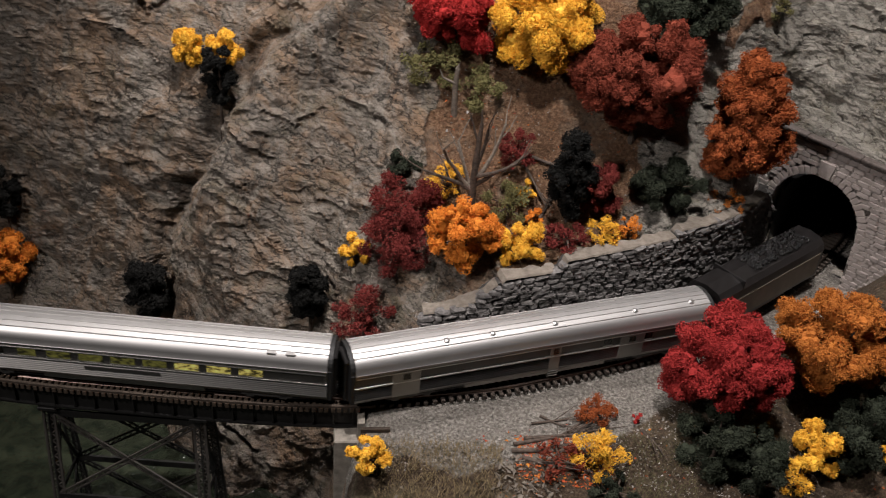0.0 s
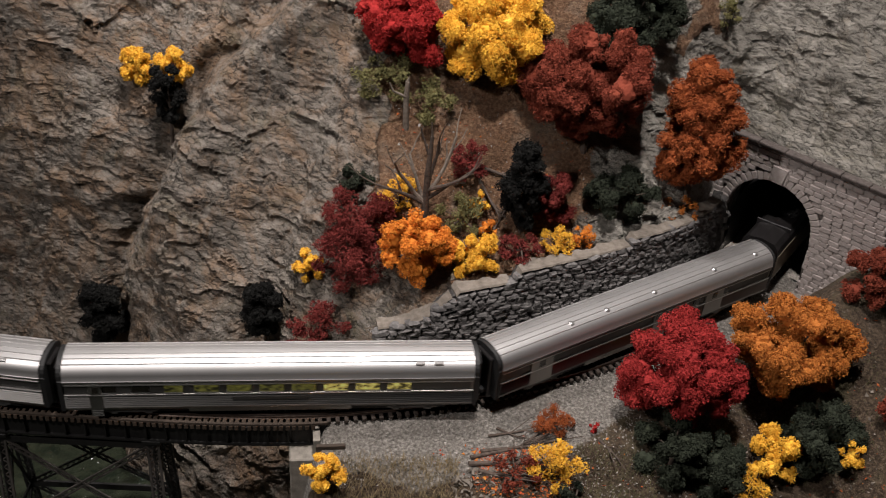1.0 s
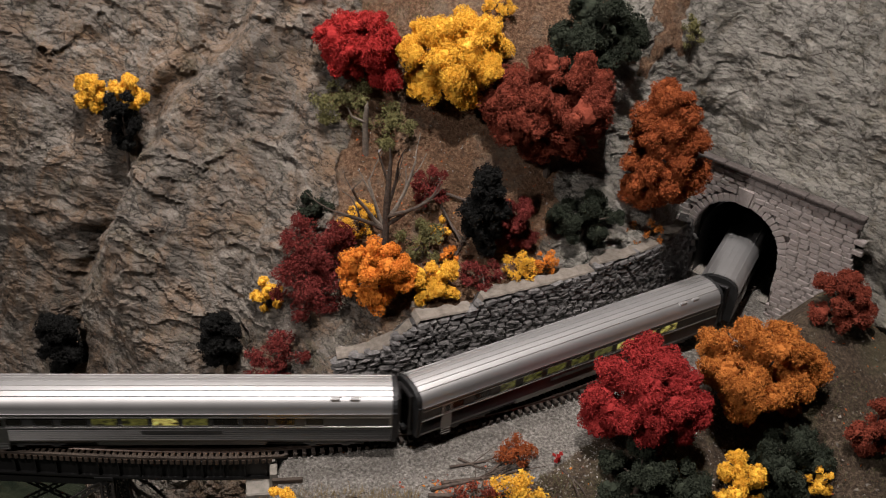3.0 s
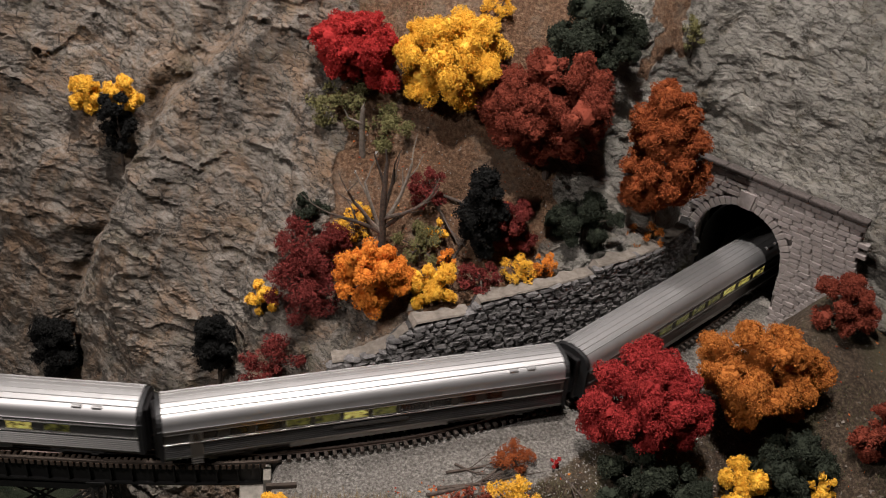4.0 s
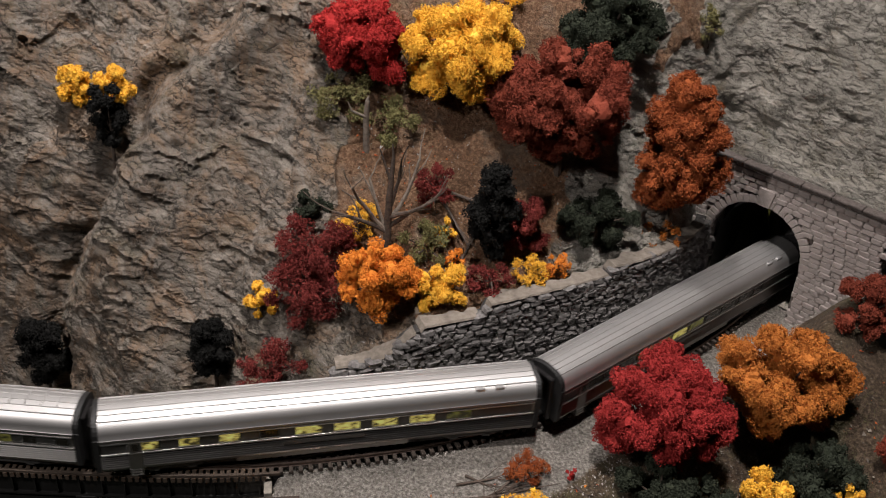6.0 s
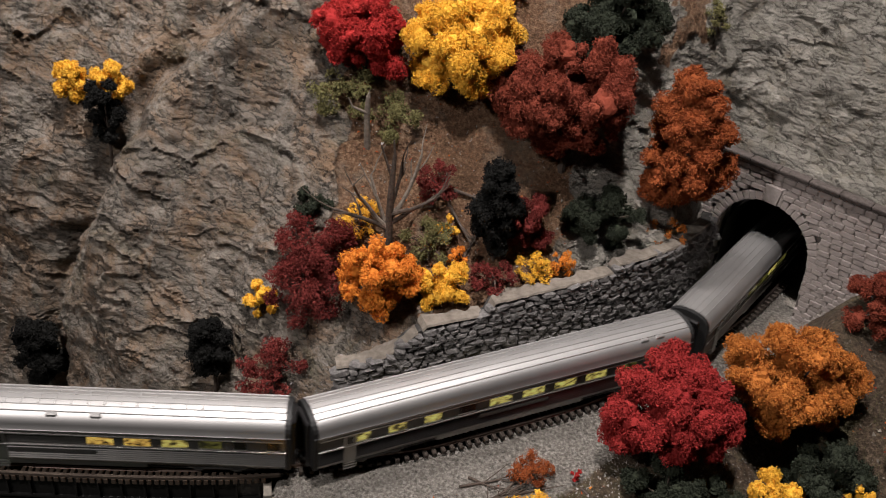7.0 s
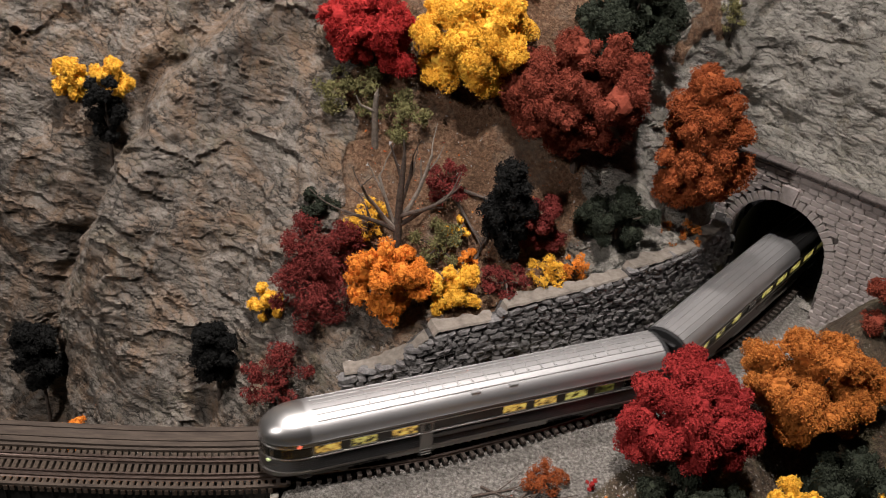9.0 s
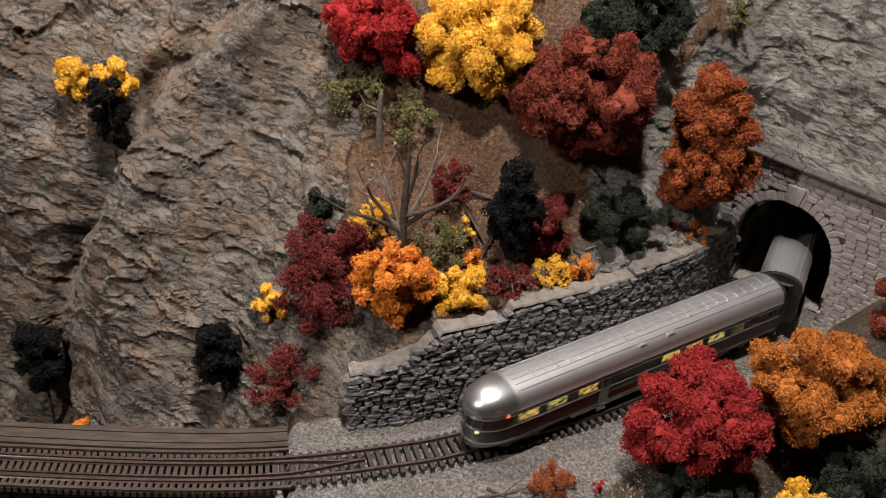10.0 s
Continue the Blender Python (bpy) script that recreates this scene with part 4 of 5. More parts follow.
for k in range(7):
    u0 = -0.078 + k * 0.0265
    bm = bmesh.new()
    box(bm, u0, u0 + 0.0260, -0.0030, 0.003, PTOP - 0.0030, PTOP - 0.0004, 0.0005)
    box(bm, u0, u0 + 0.0260, -0.0050, 0.004, PTOP, PTOP + 0.0026, 0.0006)
    part("coping", bm, COPING, portal, "dark weathered coping")

# ---- train ----
CAR, PITCH = 0.2985, 0.312
HW, Z0, ZE, ZR = 0.0178, 0.0085, 0.0375, 0.0505


def roof_section(n=14):
    """Half round roof from the near eave to the far one."""
    out = []
    for k in range(n + 1):
        a = math.pi * k / n
        c, s = math.cos(a), math.sin(a)
        out.append((-HW * math.copysign(abs(c) ** 0.88, c), ZE + (ZR - ZE) * abs(s) ** 0.82))
    return out


def side_section():
    """The body side from skirt to eave with its flutes."""
    pts = [(HW - 0.0022, Z0 - 0.001), (HW - 0.0004, Z0 + 0.002)]
    for k in range(6):
        z = 0.0120 + k * 0.0018
        pts += [(HW + 0.0001, z), (HW - 0.0007, z + 0.0009)]
    pts += [(HW, 0.0234), (HW, 0.0240), (HW - 0.0009, 0.0244), (HW - 0.0009, 0.0328), (HW, 0.0332), (HW, 0.0352), (HW + 0.0006, 0.0356), (HW + 0.0006, 0.0366), (HW, ZE)]
    return pts


def loft(sections, closed_ends=True):
    """Join equal rings of points into one skin."""
    n = len(sections[0])
    verts = [p for s in sections for p in s]
    faces = [(i * n + j, i * n + j + 1, (i + 1) * n + j + 1, (i + 1) * n + j) for i in range(len(sections) - 1) for j in range(n - 1)]
    if closed_ends:
        e = (len(sections) - 1) * n
        faces += [tuple(range(n - 1, -1, -1)), tuple(range(e, e + n))]
    return verts, faces


TAIL = 0.030


def body_rings(x0, x1, section, tail=False):
    rings = [[(x, y, z) for y, z in section] for x in (x1, x0 + (TAIL if tail else 0))]
    if tail:                                    # the rounded observation end: blunt in plan, domed above the eave
        for a in np.linspace(0.08, 1.0, 14):
            a = math.sin(a * math.pi / 2)
            w, d = (1 - a ** 2.4) ** (1 / 2.2) if a < 0.9999 else 0.0, (1 - a ** 3) ** 0.55 if a < 0.9999 else 0.0
            rings.append([(x0 + TAIL * (1 - a), y * max(w, 0.02), z if z <= ZE else ZE + (z - ZE) * max(d, 0.02)) for y, z in section])
    return rings


def coach(label, windows, kind="coach", tail=False, name="passenger_car"):
    """A streamlined car, its front towards +x. windows: (x0, x1, glazing)."""
    car = thing(name, label, "train car", None, "cars of the train")
    x0, x1 = -CAR / 2 + (0.005 if tail else 0.0), CAR / 2
    side = side_section()
    v, f = loft(body_rings(x0, x1, [(-y, z) for y, z in side] + [(y, z) for y, z in reversed(side)], tail))
    part("body", mesh_of("body", v, f, SILVER_SHADED), None, car, "fluted silver car side in a shaded tone")
    rs = [(-HW - 0.0006, ZE - 0.0006)] + roof_section() + [(HW + 0.0006, ZE - 0.0006)]
    v, f = loft(body_rings(x0, x1, rs, tail), False)
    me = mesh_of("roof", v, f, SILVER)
    n = len(rs)
    me.polygons.foreach_set("use_smooth", [len(p.vertices) == 4 for p in me.polygons])
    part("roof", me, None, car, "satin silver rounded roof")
    if tail:
        rings = [[(p[0] - 0.0002, p[1] * 1.006, ZE + (p[2] - ZE) * 1.012) for p in ring] for ring in body_rings(x0, x1, rs, True)[1:]]
        v, f = loft(rings, False)
        part("dome_end", mesh_of("dome_end", v, f, SILVER_DOME, True), None, car, "polished rounded roof end")
    xs = x0 + (TAIL + 0.004 if tail else 0.0)
    for y in (-0.0118, -0.0072, -0.0025, 0.0025, 0.0072, 0.0118):     # roof seams
        z = np.interp(y, [p[0] for p in roof_section()], [p[1] for p in roof_section()])
        bm = bmesh.new()
        box(bm, xs, x1, y - 0.00035, y + 0.00035, z - 0.0006, z + 0.00045)
        part("roof_rib", bm, SILVER, car)
    for sgn in (-1, 1):
        bm = bmesh.new()
        ya, yb = sorted((sgn * (HW - 0.0010), sgn * (HW - 0.00085)))
        box(bm, xs, x1 - 0.002, ya, yb, 0.0248, 0.0326)
        part("window_band", bm, BAND, car, "dark window band")
        for z in (0.0238, 0.0334):
            bm = bmesh.new()
            ya, yb = sorted((sgn * HW, sgn * (HW + 0.0005)))
            box(bm, xs if tail else x0 + 0.001, x1 - 0.001, ya, yb, z - 0.0004, z + 0.0004)
            part("trim_strip", bm, BRIGHT, car, "bright metal trim strip")
        for a, b, mat in windows:
            bm = bmesh.new()
            ya, yb = sorted((sgn * (HW - 0.0012), sgn * (HW - 0.0004)))
            box(bm, a, b, ya, yb, 0.0256, 0.0318, 0.0003)
            pane = part("window", bm, mat, car)
            bm = bmesh.new()
            ya, yb = sorted((sgn * (HW - 0.0008), sgn * (HW - 0.0001)))
            box(bm, a - 0.0004, b + 0.0004, ya, yb, 0.0249, 0.0255)
            part("window_sill", bm, BRIGHT, pane)
        # door with steps
        dx = 0.012 if kind == "baggage" else -0.035 if tail else x0 + 0.022
        bm = bmesh.new()
        ya, yb = sorted((sgn * (HW - 0.001), sgn * (HW + 0.0003)))
        box(bm, dx - 0.0045, dx + 0.0045, ya, yb, 0.0095, 0.0345, 0.0003)
        door = part("door", bm, SILVER_SHADED, car, "silver entrance door")
        bm = bmesh.new()
        ya, yb = sorted((sgn * HW, sgn * (HW + 0.0006)))
        box(bm, dx - 0.0022, dx + 0.0022, ya, yb, 0.0262, 0.0318)
        part("door_window", bm, GLASS_DARK, door)
        for z in (0.0042, 0.0066, 0.0090):
            bm = bmesh.new()
            ya, yb = sorted((sgn * (HW - 0.004), sgn * (HW + 0.0004)))
            box(bm, dx - 0.0040, dx + 0.0040, ya, yb, z - 0.0005, z + 0.0005)
            part("step", bm, BRIGHT, car)
        bm = bmesh.new()
        ya, yb = sorted((sgn * (HW - 0.003), sgn * (HW - 0.0012)))
        box(bm, -0.062, 0.058, ya, yb, 0.0050, 0.0102, 0.0006)
        part("skirt", bm, SILVER_SHADED, car, "silver underfloor skirt")
        if kind != "baggage":
            bm = bmesh.new()
            ya, yb = sorted((sgn * (HW + 0.0001), sgn * (HW + 0.0004)))
            box(bm, -0.030, 0.026, ya, yb, 0.0180, 0.0212)
            plate = part("name_board", bm, BAND, car, "plain name board")
        else:
            for cx in (-0.110, 0.079):
                bm = bmesh.new()
                ya, yb = sorted((sgn * (HW - 0.0006), sgn * (HW + 0.0004)))
                box(bm, cx - 0.011, cx + 0.011, ya, yb, 0.0100, 0.0345, 0.0003)
                d2 = part("baggage_door", bm, SILVER_SHADED, car, "plain silver baggage door")
                bm = bmesh.new()
                ya, yb = sorted((sgn * HW, sgn * (HW + 0.0006)))
                box(bm, cx - 0.003, cx + 0.003, ya, yb, 0.0262, 0.0318)
                part("door_window", bm, GLASS_DARK, d2)
    bm = bmesh.new()
    box(bm, x0 + 0.03, x1 - 0.02, -HW + 0.004, HW - 0.004, 0.0035, 0.0095)
    part("underframe", bm, BLACK, car)
    # end faces with black diaphragms
    for e in ((1,) if tail else (-1, 1)):
        bm = bmesh.new()
        sec = [(y * 0.97, z) for y, z in rs]
        ring = [bm.verts.new((e * (CAR / 2 + 0.0004), y, z - 0.0003)) for y, z in [(-HW * 0.96, Z0)] + sec + [(HW * 0.96, Z0)]]
        ring2 = [bm.verts.new((e * (CAR / 2 + 0.0036), v.co.y, v.co.z)) for v in ring]
        bm.faces.new(ring), bm.faces.new(list(reversed(ring2)))
        for i in range(len(ring)):
            j = (i + 1) % len(ring)
            bm.faces.new((ring[j], ring[i], ring2[i], ring2[j]))
        end = part("end_wall", bm, BLACK, car, "black car end")
        bm = bmesh.new()
        for ya, yb, za, zb in ((-0.010, -0.0065, 0.006, 0.042), (0.0065, 0.010, 0.006, 0.042), (-0.010, 0.010, 0.0405, 0.0445)):
            box(bm, min(e * CAR / 2, e * (CAR / 2 + 0.0064)), max(e * CAR / 2, e * (CAR / 2 + 0.0064)), ya, yb, za, zb, 0.0008)
        part("diaphragm", bm, BLACK_GLOSS, end, "folded black gangway diaphragm")
        bm = bmesh.new()
        box(bm, min(e * CAR / 2, e * (CAR / 2 + 0.0067)), max(e * CAR / 2, e * (CAR / 2 + 0.0067)), -0.0025, 0.0025, 0.005, 0.009, 0.0005)
        part("coupler", bm, BLACK, car)
    # trucks
    for tx in (-0.104, 0.104):
        bm = bmesh.new()
        for sgn in (-1, 1):
            ya, yb = sorted((sgn * 0.0128, sgn * 0.0150))
            box(bm, tx - 0.019, tx + 0.019, ya, yb, 0.0040, 0.0072, 0.0006)
            for wx in (-0.0125, 0.0125):
                box(bm, tx + wx - 0.003, tx + wx + 0.003, ya, yb + 0.0003 * (sgn > 0), 0.0024, 0.0068, 0.0006)
        box(bm, tx - 0.005, tx + 0.005, -0.0125, 0.0125, 0.0045, 0.0085)
        tr = part("truck", bm, plain("truck_grey", (0.10, 0.098, 0.095), 0.5, 0.5), car, "weathered grey bogie")
        for wx in (-0.0125, 0.0125):
            for wy in (-1, 1):
                bm = bmesh.new()
                tube(bm, (tx + wx, wy * 0.0082, 0.0054), (tx + wx, wy * 0.0106, 0.0054), 0.0054, None, 20)
                part("wheel", bm, STEEL_BLACK, tr)
            bm = bmesh.new()
            tube(bm, (tx + wx, -0.0082, 0.0054), (tx + wx, 0.0082, 0.0054), 0.0012, None, 8)
            part("axle", bm, STEEL_BLACK, tr)
    # roof hatches
    if kind == "baggage":
        for hx in (-0.077, -0.040, 0.012, 0.082, 0.133):
            bm = bmesh.new()
            bmesh.ops.create_uvsphere(bm, u_segments=14, v_segments=8, radius=0.0032, matrix=Matrix.Translation((hx, -0.0075, 0.0482)) @ Matrix.Diagonal((1, 1, 0.75, 1)))
            part("roof_vent", bm, BRIGHT, car, "round bright roof ventilator", True)
    else:
        for hx in ((0.108, 0.122) if not tail else (0.0, 0.028)):
            bm = bmesh.new()
            box(bm, hx - 0.0035, hx + 0.0035, -0.0148, -0.0108, 0.0455, 0.0482, 0.0005)
            part("roof_hatch", bm, SILVER, car)
    if tail:
        k = 0
        for x in np.arange(x0 + 0.05, x1 - 0.01, 0.0105):
            bm = bmesh.new()
            box(bm, x, x + 0.0008, -0.0065, 0.0065, 0.0499, 0.0510)
            part("roof_walk_cleat", bm, SILVER, car)
        bandr = [[(x, y * 1.004, z) for x, y, z in ring] for ring in body_rings(x0 - 0.0002, x1, [(-HW, 0.0252), (-HW, 0.0322), (HW, 0.0322), (HW, 0.0252)], True)[1:]]
        v, f = loft([[p for p in ring] for ring in bandr], False)
        part("wraparound_window", mesh_of("wraparound_window", v, [q for i, q in enumerate(f)], GLASS_DARK), None, car, "dark wraparound lounge windows")
        for z in (0.0238, 0.0334, 0.0362, 0.0125):
            v, f = loft([[(x, y * 1.012, zz) for x, y, zz in ring] for ring in body_rings(x0 - 0.0004, x1, [(-HW, z - 0.0004), (-HW, z + 0.0004), (HW, z + 0.0004), (HW, z - 0.0004)], True)[1:]], False)
            part("trim_strip", mesh_of("trim_strip", v, f, BRIGHT), None, car, "bright metal trim strip")
        for sgn, a in ((-1, 0.62), (1, 0.62), (-1, 0.35), (1, 0.35), (0, 0)):
            y = sgn * HW * a
            x = x0 + TAIL - TAIL * (max(0.0, 1 - a ** 2.2)) ** (1 / 2.4)
            bm = bmesh.new()
            box(bm, x - 0.0003, x + 0.006, y - 0.0006, y + 0.0006, 0.0252, 0.0322)
            part("window_post", bm, SILVER_SHADED, car)
        for sgn in (-1, 1):
            bm = bmesh.new()
            bmesh.ops.create_uvsphere(bm, u_segments=10, v_segments=8, radius=0.0016, matrix=Matrix.Translation((x0 + 0.0215, sgn * HW * 0.99, 0.0352)))
            part("marker_light", bm, LENS_RED, car, "small red marker light", True)
        bm = bmesh.new()
        bmesh.ops.create_uvsphere(bm, u_segments=10, v_segments=8, radius=0.0017, matrix=Matrix.Translation((x0 + 0.004, -0.0085, 0.0215)))
        part("tail_light", bm, LENS_PALE, car, "small pale tail light", True)
        bm = bmesh.new()
        bmesh.ops.create_uvsphere(bm, u_segments=10, v_segments=8, radius=0.0015, matrix=Matrix.Translation((x0 + 0.003, -0.004, 0.0378)))
        part("tail_light", bm, LENS_PALE, car, "small pale tail light", True)
    return car


def tender():
    car = thing("locomotive_tender", "black streamlined tender with plain tan side and coal load", "train car")
    L = 0.150
    sec = [(-HW, 0.009), (-HW, 0.036), (-HW * 0.93, 0.042), (-HW * 0.7, 0.0465), (0, 0.0485), (HW * 0.7, 0.0465), (HW * 0.93, 0.042), (HW, 0.036), (HW, 0.009)]
    v, f = loft([[(x, y, z) for y, z in sec] for x in (-L / 2, L / 2)])
    part("body", mesh_of("body", v, f, BLACK_GLOSS), None, car, "black tender body")
    for sgn in (-1, 1):
        bm = bmesh.new()
        ya, yb = sorted((sgn * (HW - 0.0002), sgn * (HW + 0.0005)))
        box(bm, -L / 2 + 0.002, L / 2 - 0.004, ya, yb, 0.0120, 0.0345)
        part("side_panel", bm, TAN, car, "dull tan side panel")
    rng = np.random.default_rng(3)
    pts = [(rng.uniform(-0.02, 0.06), rng.uniform(-0.011, 0.011), 0.0488) for _ in range(420)]
    bm = bmesh.new()
    for p in pts:
        bmesh.ops.create_icosphere(bm, subdivisions=1, radius=rng.uniform(0.0007, 0.0015), matrix=Matrix.Translation(p))
    tagged(part("coal_load", bm, COAL, car, "glinting black coal"), kind="stuff")
    bm = bmesh.new()
    box(bm, -L / 2 + 0.03, -L / 2 + 0.0315, -0.0165, 0.0165, 0.030, 0.0500, 0.0004)
    part("bulkhead", bm, BLACK_GLOSS, car)
    bm = bmesh.new()
    box(bm, -L / 2 + 0.004, L / 2 - 0.004, -0.013, 0.013, 0.0030, 0.0095, 0.0005)
    part("underframe", bm, BLACK, car)
    for wx in (-0.055, -0.04, -0.025, 0.025, 0.04, 0.055):
        for wy in (-1, 1):
            bm = bmesh.new()
            tube(bm, (wx, wy * 0.0082, 0.0054), (wx, wy * 0.0106, 0.0054), 0.0054, None, 18)
            part("wheel", bm, STEEL_BLACK, car)
    return car


def window_row(spec, y=GLOW_YELLOW):
    """Windows from a plain pattern: letters for the glazing, front end last."""
    out = []
    n = len(spec)
    for k, ch in enumerate(spec):
        c = -0.119 + k * (0.212 / max(1, n - 1))
        w = 0.0065 if ch.islower() else 0.0088
        if ch in "-":
            continue
        out.append((c - w, c + w, {"d": GLASS_DARK, "D": GLASS_DARK, "y": GLOW_YELLOW, "Y": GLOW_YELLOW, "m": GLOW_DIM, "M": GLOW_DIM, "a": GLOW_AMBER, "A": GLOW_AMBER}[ch]))
    return out


TAIL_WINDOWS = [(c - w, c + w, m) for c, w, m in ((-.1035, .0085, GLOW_AMBER), (-.079, .0088, GLOW_YELLOW), (-.0508, .0088, GLOW_AMBER), (.0298, .0085, GLOW_AMBER), (.0536, .0085, GLOW_AMBER),
                                                  (.0778, .0085, GLOW_YELLOW), (.1005, .0074, GLOW_DIM), (.1199, .0042, GLASS_DARK), (.1412, .004, GLASS_DARK))]
TRAIN = [
    (coach("silver streamlined baggage car with round roof vents", [(-0.09 + k * 0.018, -0.083 + k * 0.018, GLASS_DARK) for k in (8, 9, 10)], "baggage", name="baggage_car"), 1, 0.5),
    (coach("silver streamlined coach with dim lit windows", window_row("ddmMMMMYYY")), 1, -0.5),
    (coach("silver streamlined coach with mostly dark windows", window_row("ddDMMYMDDdd")), 2, -0.5),
    (coach("silver streamlined coach with bright yellow windows", window_row("yyydYYYYM")), 3, -0.5),
    (coach("silver rounded-end observation car with amber windows", TAIL_WINDOWS, tail=True, name="observation_car"), 4, -0.5),
]
TENDER = tender()


def train_place(t):
    """How far the joint behind the baggage car has come along the track."""
    return -0.0447 + 0.14238 * t - 0.00046 * t * t


def on_rails(s, base=0.104):
    """The pose of a car whose middle is at s, its trucks on the rails."""
    a, b = on_track(s - base), on_track(s + base)
    m = (a + b) / 2
    return Matrix.Translation(m) @ Vector(b - a).to_track_quat("X", "Z").to_matrix().to_4x4()


def motions():
    times = [k * 0.25 for k in range(41)]
    for car, joint, half in TRAIN:
        walk(car, [(t, on_rails(train_place(t) - (joint - 1) * PITCH + half * PITCH)) for t in times])
    walk(TENDER, [(t, on_rails(train_place(t) + PITCH + 0.079, 0.045)) for t in times])


# ---- trees and shrubs ----
tree(0.033, 0.336, 0.212, 0.036, 0.031, F_RED, "bright red foam maple on the slope", n=18, seed=11, size=0.46, spread=0.76)
tree(0.110, 0.333, 0.210, 0.044, 0.036, F_YELLOW, "bright yellow foam tree on the slope", n=20, seed=12, size=0.42)
tree(0.192, 0.294, 0.180, 0.050, 0.047, F_RUST, "rust-red foam tree with spread lobes", n=21, seed=13, size=0.40, spread=0.84)
tree(0.291, 0.292, 0.150, 0.042, 0.060, F_RUSTORANGE, "orange-brown tapering foam tree beside the portal", n=40, seed=14, shape="cone", size=0.42, spread=0.86)
tree(0.226, 0.340, 0.222, 0.042, 0.042, F_GREEN, "dark green foam tree by the ridge", n=14, seed=15)
tree(0.018, 0.317, 0.170, .026, .021, F_OLIVE, "olive green foam shrub by a snag", "shrub", "shrub", n=9, seed=16, crumb=0.0014, trunk=False, sparse=True)
tree(0.055, 0.304, 0.157, .026, .021, F_OLIVE, "olive green foam shrub by a snag", "shrub", "shrub", n=9, seed=17, crumb=0.0014, trunk=False, sparse=True)
tree(0.049, 0.187, 0.086, 0.030, 0.029, F_ORANGE, "vivid orange foam tree over the stone wall", n=14, seed=18)
tree(-0.000, 0.223, 0.087, .031, .027, F_MAROON, "maroon fine-leaved foam shrub", "shrub", "shrub", n=14, seed=19, sparse=True, crumb=0.0012)
tree(-0.007, 0.199, 0.065, .031, .030, F_MAROON, "maroon fine-leaved foam shrub", "shrub", "shrub", n=14, seed=20, sparse=True, crumb=0.0012)
tree(-0.040, 0.206, 0.049, 0.013, 0.016, F_YELLOW, "yellow shrub against the cliff", "shrub", "shrub", n=8, seed=21)
tree(0.095, 0.196, 0.073, 0.021, 0.018, F_YELLOW, "golden yellow foam shrub by the wall", "shrub", "shrub", n=11, seed=22, crumb=0.0012)
tree(-0.004, 0.250, 0.105, 0.015, 0.015, F_GREEN, "small dark green foam shrub", "shrub", "shrub", n=8, seed=23)
tree(0.091, 0.264, 0.121, 0.016, 0.021, F_MAROON, "maroon shrub behind a bare tree", "shrub", "shrub", n=10, seed=24, sparse=True, crumb=0.0012)
tree(0.032, 0.246, 0.100, 0.015, 0.017, F_YELLOW, "thin yellow foam shrub", "shrub", "shrub", n=10, seed=25, sparse=True, crumb=0.0012)
tree(0.100, 0.244, 0.092, 0.010, 0.009, F_YELLOW, "small yellow foam shrub", "shrub", "shrub", n=7, seed=26)
tree(0.085, 0.231, 0.088, 0.021, 0.017, F_OLIVE, "low olive green foam shrub", "shrub", "shrub", n=9, seed=27, sparse=True, crumb=0.0013)
tree(0.107, 0.224, 0.079, 0.008, 0.013, F_ORANGE, "small orange foam shrub on the slope", "shrub", "shrub", n=7, seed=28)
tree(0.133, 0.202, 0.076, 0.019, 0.015, F_MAROON, "maroon shrub on the wall's top", "shrub", "shrub", n=10, seed=29, sparse=True, crumb=0.0012)
tree(0.165, 0.212, 0.076, 0.015, 0.013, F_YELLOW, "thin yellow shrub on the wall's top", "shrub", "shrub", n=9, seed=30, sparse=True, crumb=0.0011)
tree(0.186, 0.221, 0.076, 0.011, 0.010, F_ORANGE, "thin orange shrub on the wall's top", "shrub", "shrub", n=8, seed=31, sparse=True, crumb=0.0011)
tree(0.135, 0.231, 0.117, 0.0155, 0.044, F_BLACKGREEN, "tall black-green foam conifer", n=26, seed=32, size=0.62, spread=0.8)
tree(0.163, 0.245, 0.099, 0.016, 0.029, F_MAROON, "tall maroon foam shrub", "shrub", "shrub", n=14, seed=33, crumb=0.0012, size=0.48)
tree(0.225, 0.262, 0.095, 0.033, 0.024, F_GREEN, "grey-green spreading foam shrub over the wall", "shrub", "shrub", n=14, seed=34, crumb=0.0014)
tree(0.281, 0.273, 0.073, 0.020, 0.010, F_AMBER, "orange and yellow low plant on the wall", "shrub", "shrub", n=10, seed=35, sparse=True, crumb=0.0011)
tree(-0.077, 0.191, 0.016, 0.015, 0.028, F_BLACKGREEN, "dark almost black foam tree below the cliff", n=22, seed=36, size=0.6, spread=0.8)
tree(-0.237, 0.272, -0.057, 0.016, 0.038, F_BLACKGREEN, "dark almost black foam conifer by the stream", n=24, seed=37, size=0.6, spread=0.8)
tree(-0.030, 0.165, 0.014, 0.028, 0.024, F_MAROON, "loose maroon-red foam tree below the cliff", n=12, seed=38, sparse=True, crumb=0.0013, size=0.34)
tree(-.180, .165, -.046, .020, .013, F_ORANGE, "orange foam tree in the gorge behind the bridge", n=11, seed=39)
tree(-0.193, 0.328, 0.167, 0.017, 0.018, F_YELLOW, "yellow shrub clinging to the cliff", "shrub", "shrub", n=9, seed=40, size=0.5, spread=0.62, trunk=False)
tree(-0.160, 0.320, 0.172, 0.016, 0.021, F_YELLOW, "yellow shrub clinging to the cliff", "shrub", "shrub", n=9, seed=41, size=0.5, spread=0.62, trunk=False)
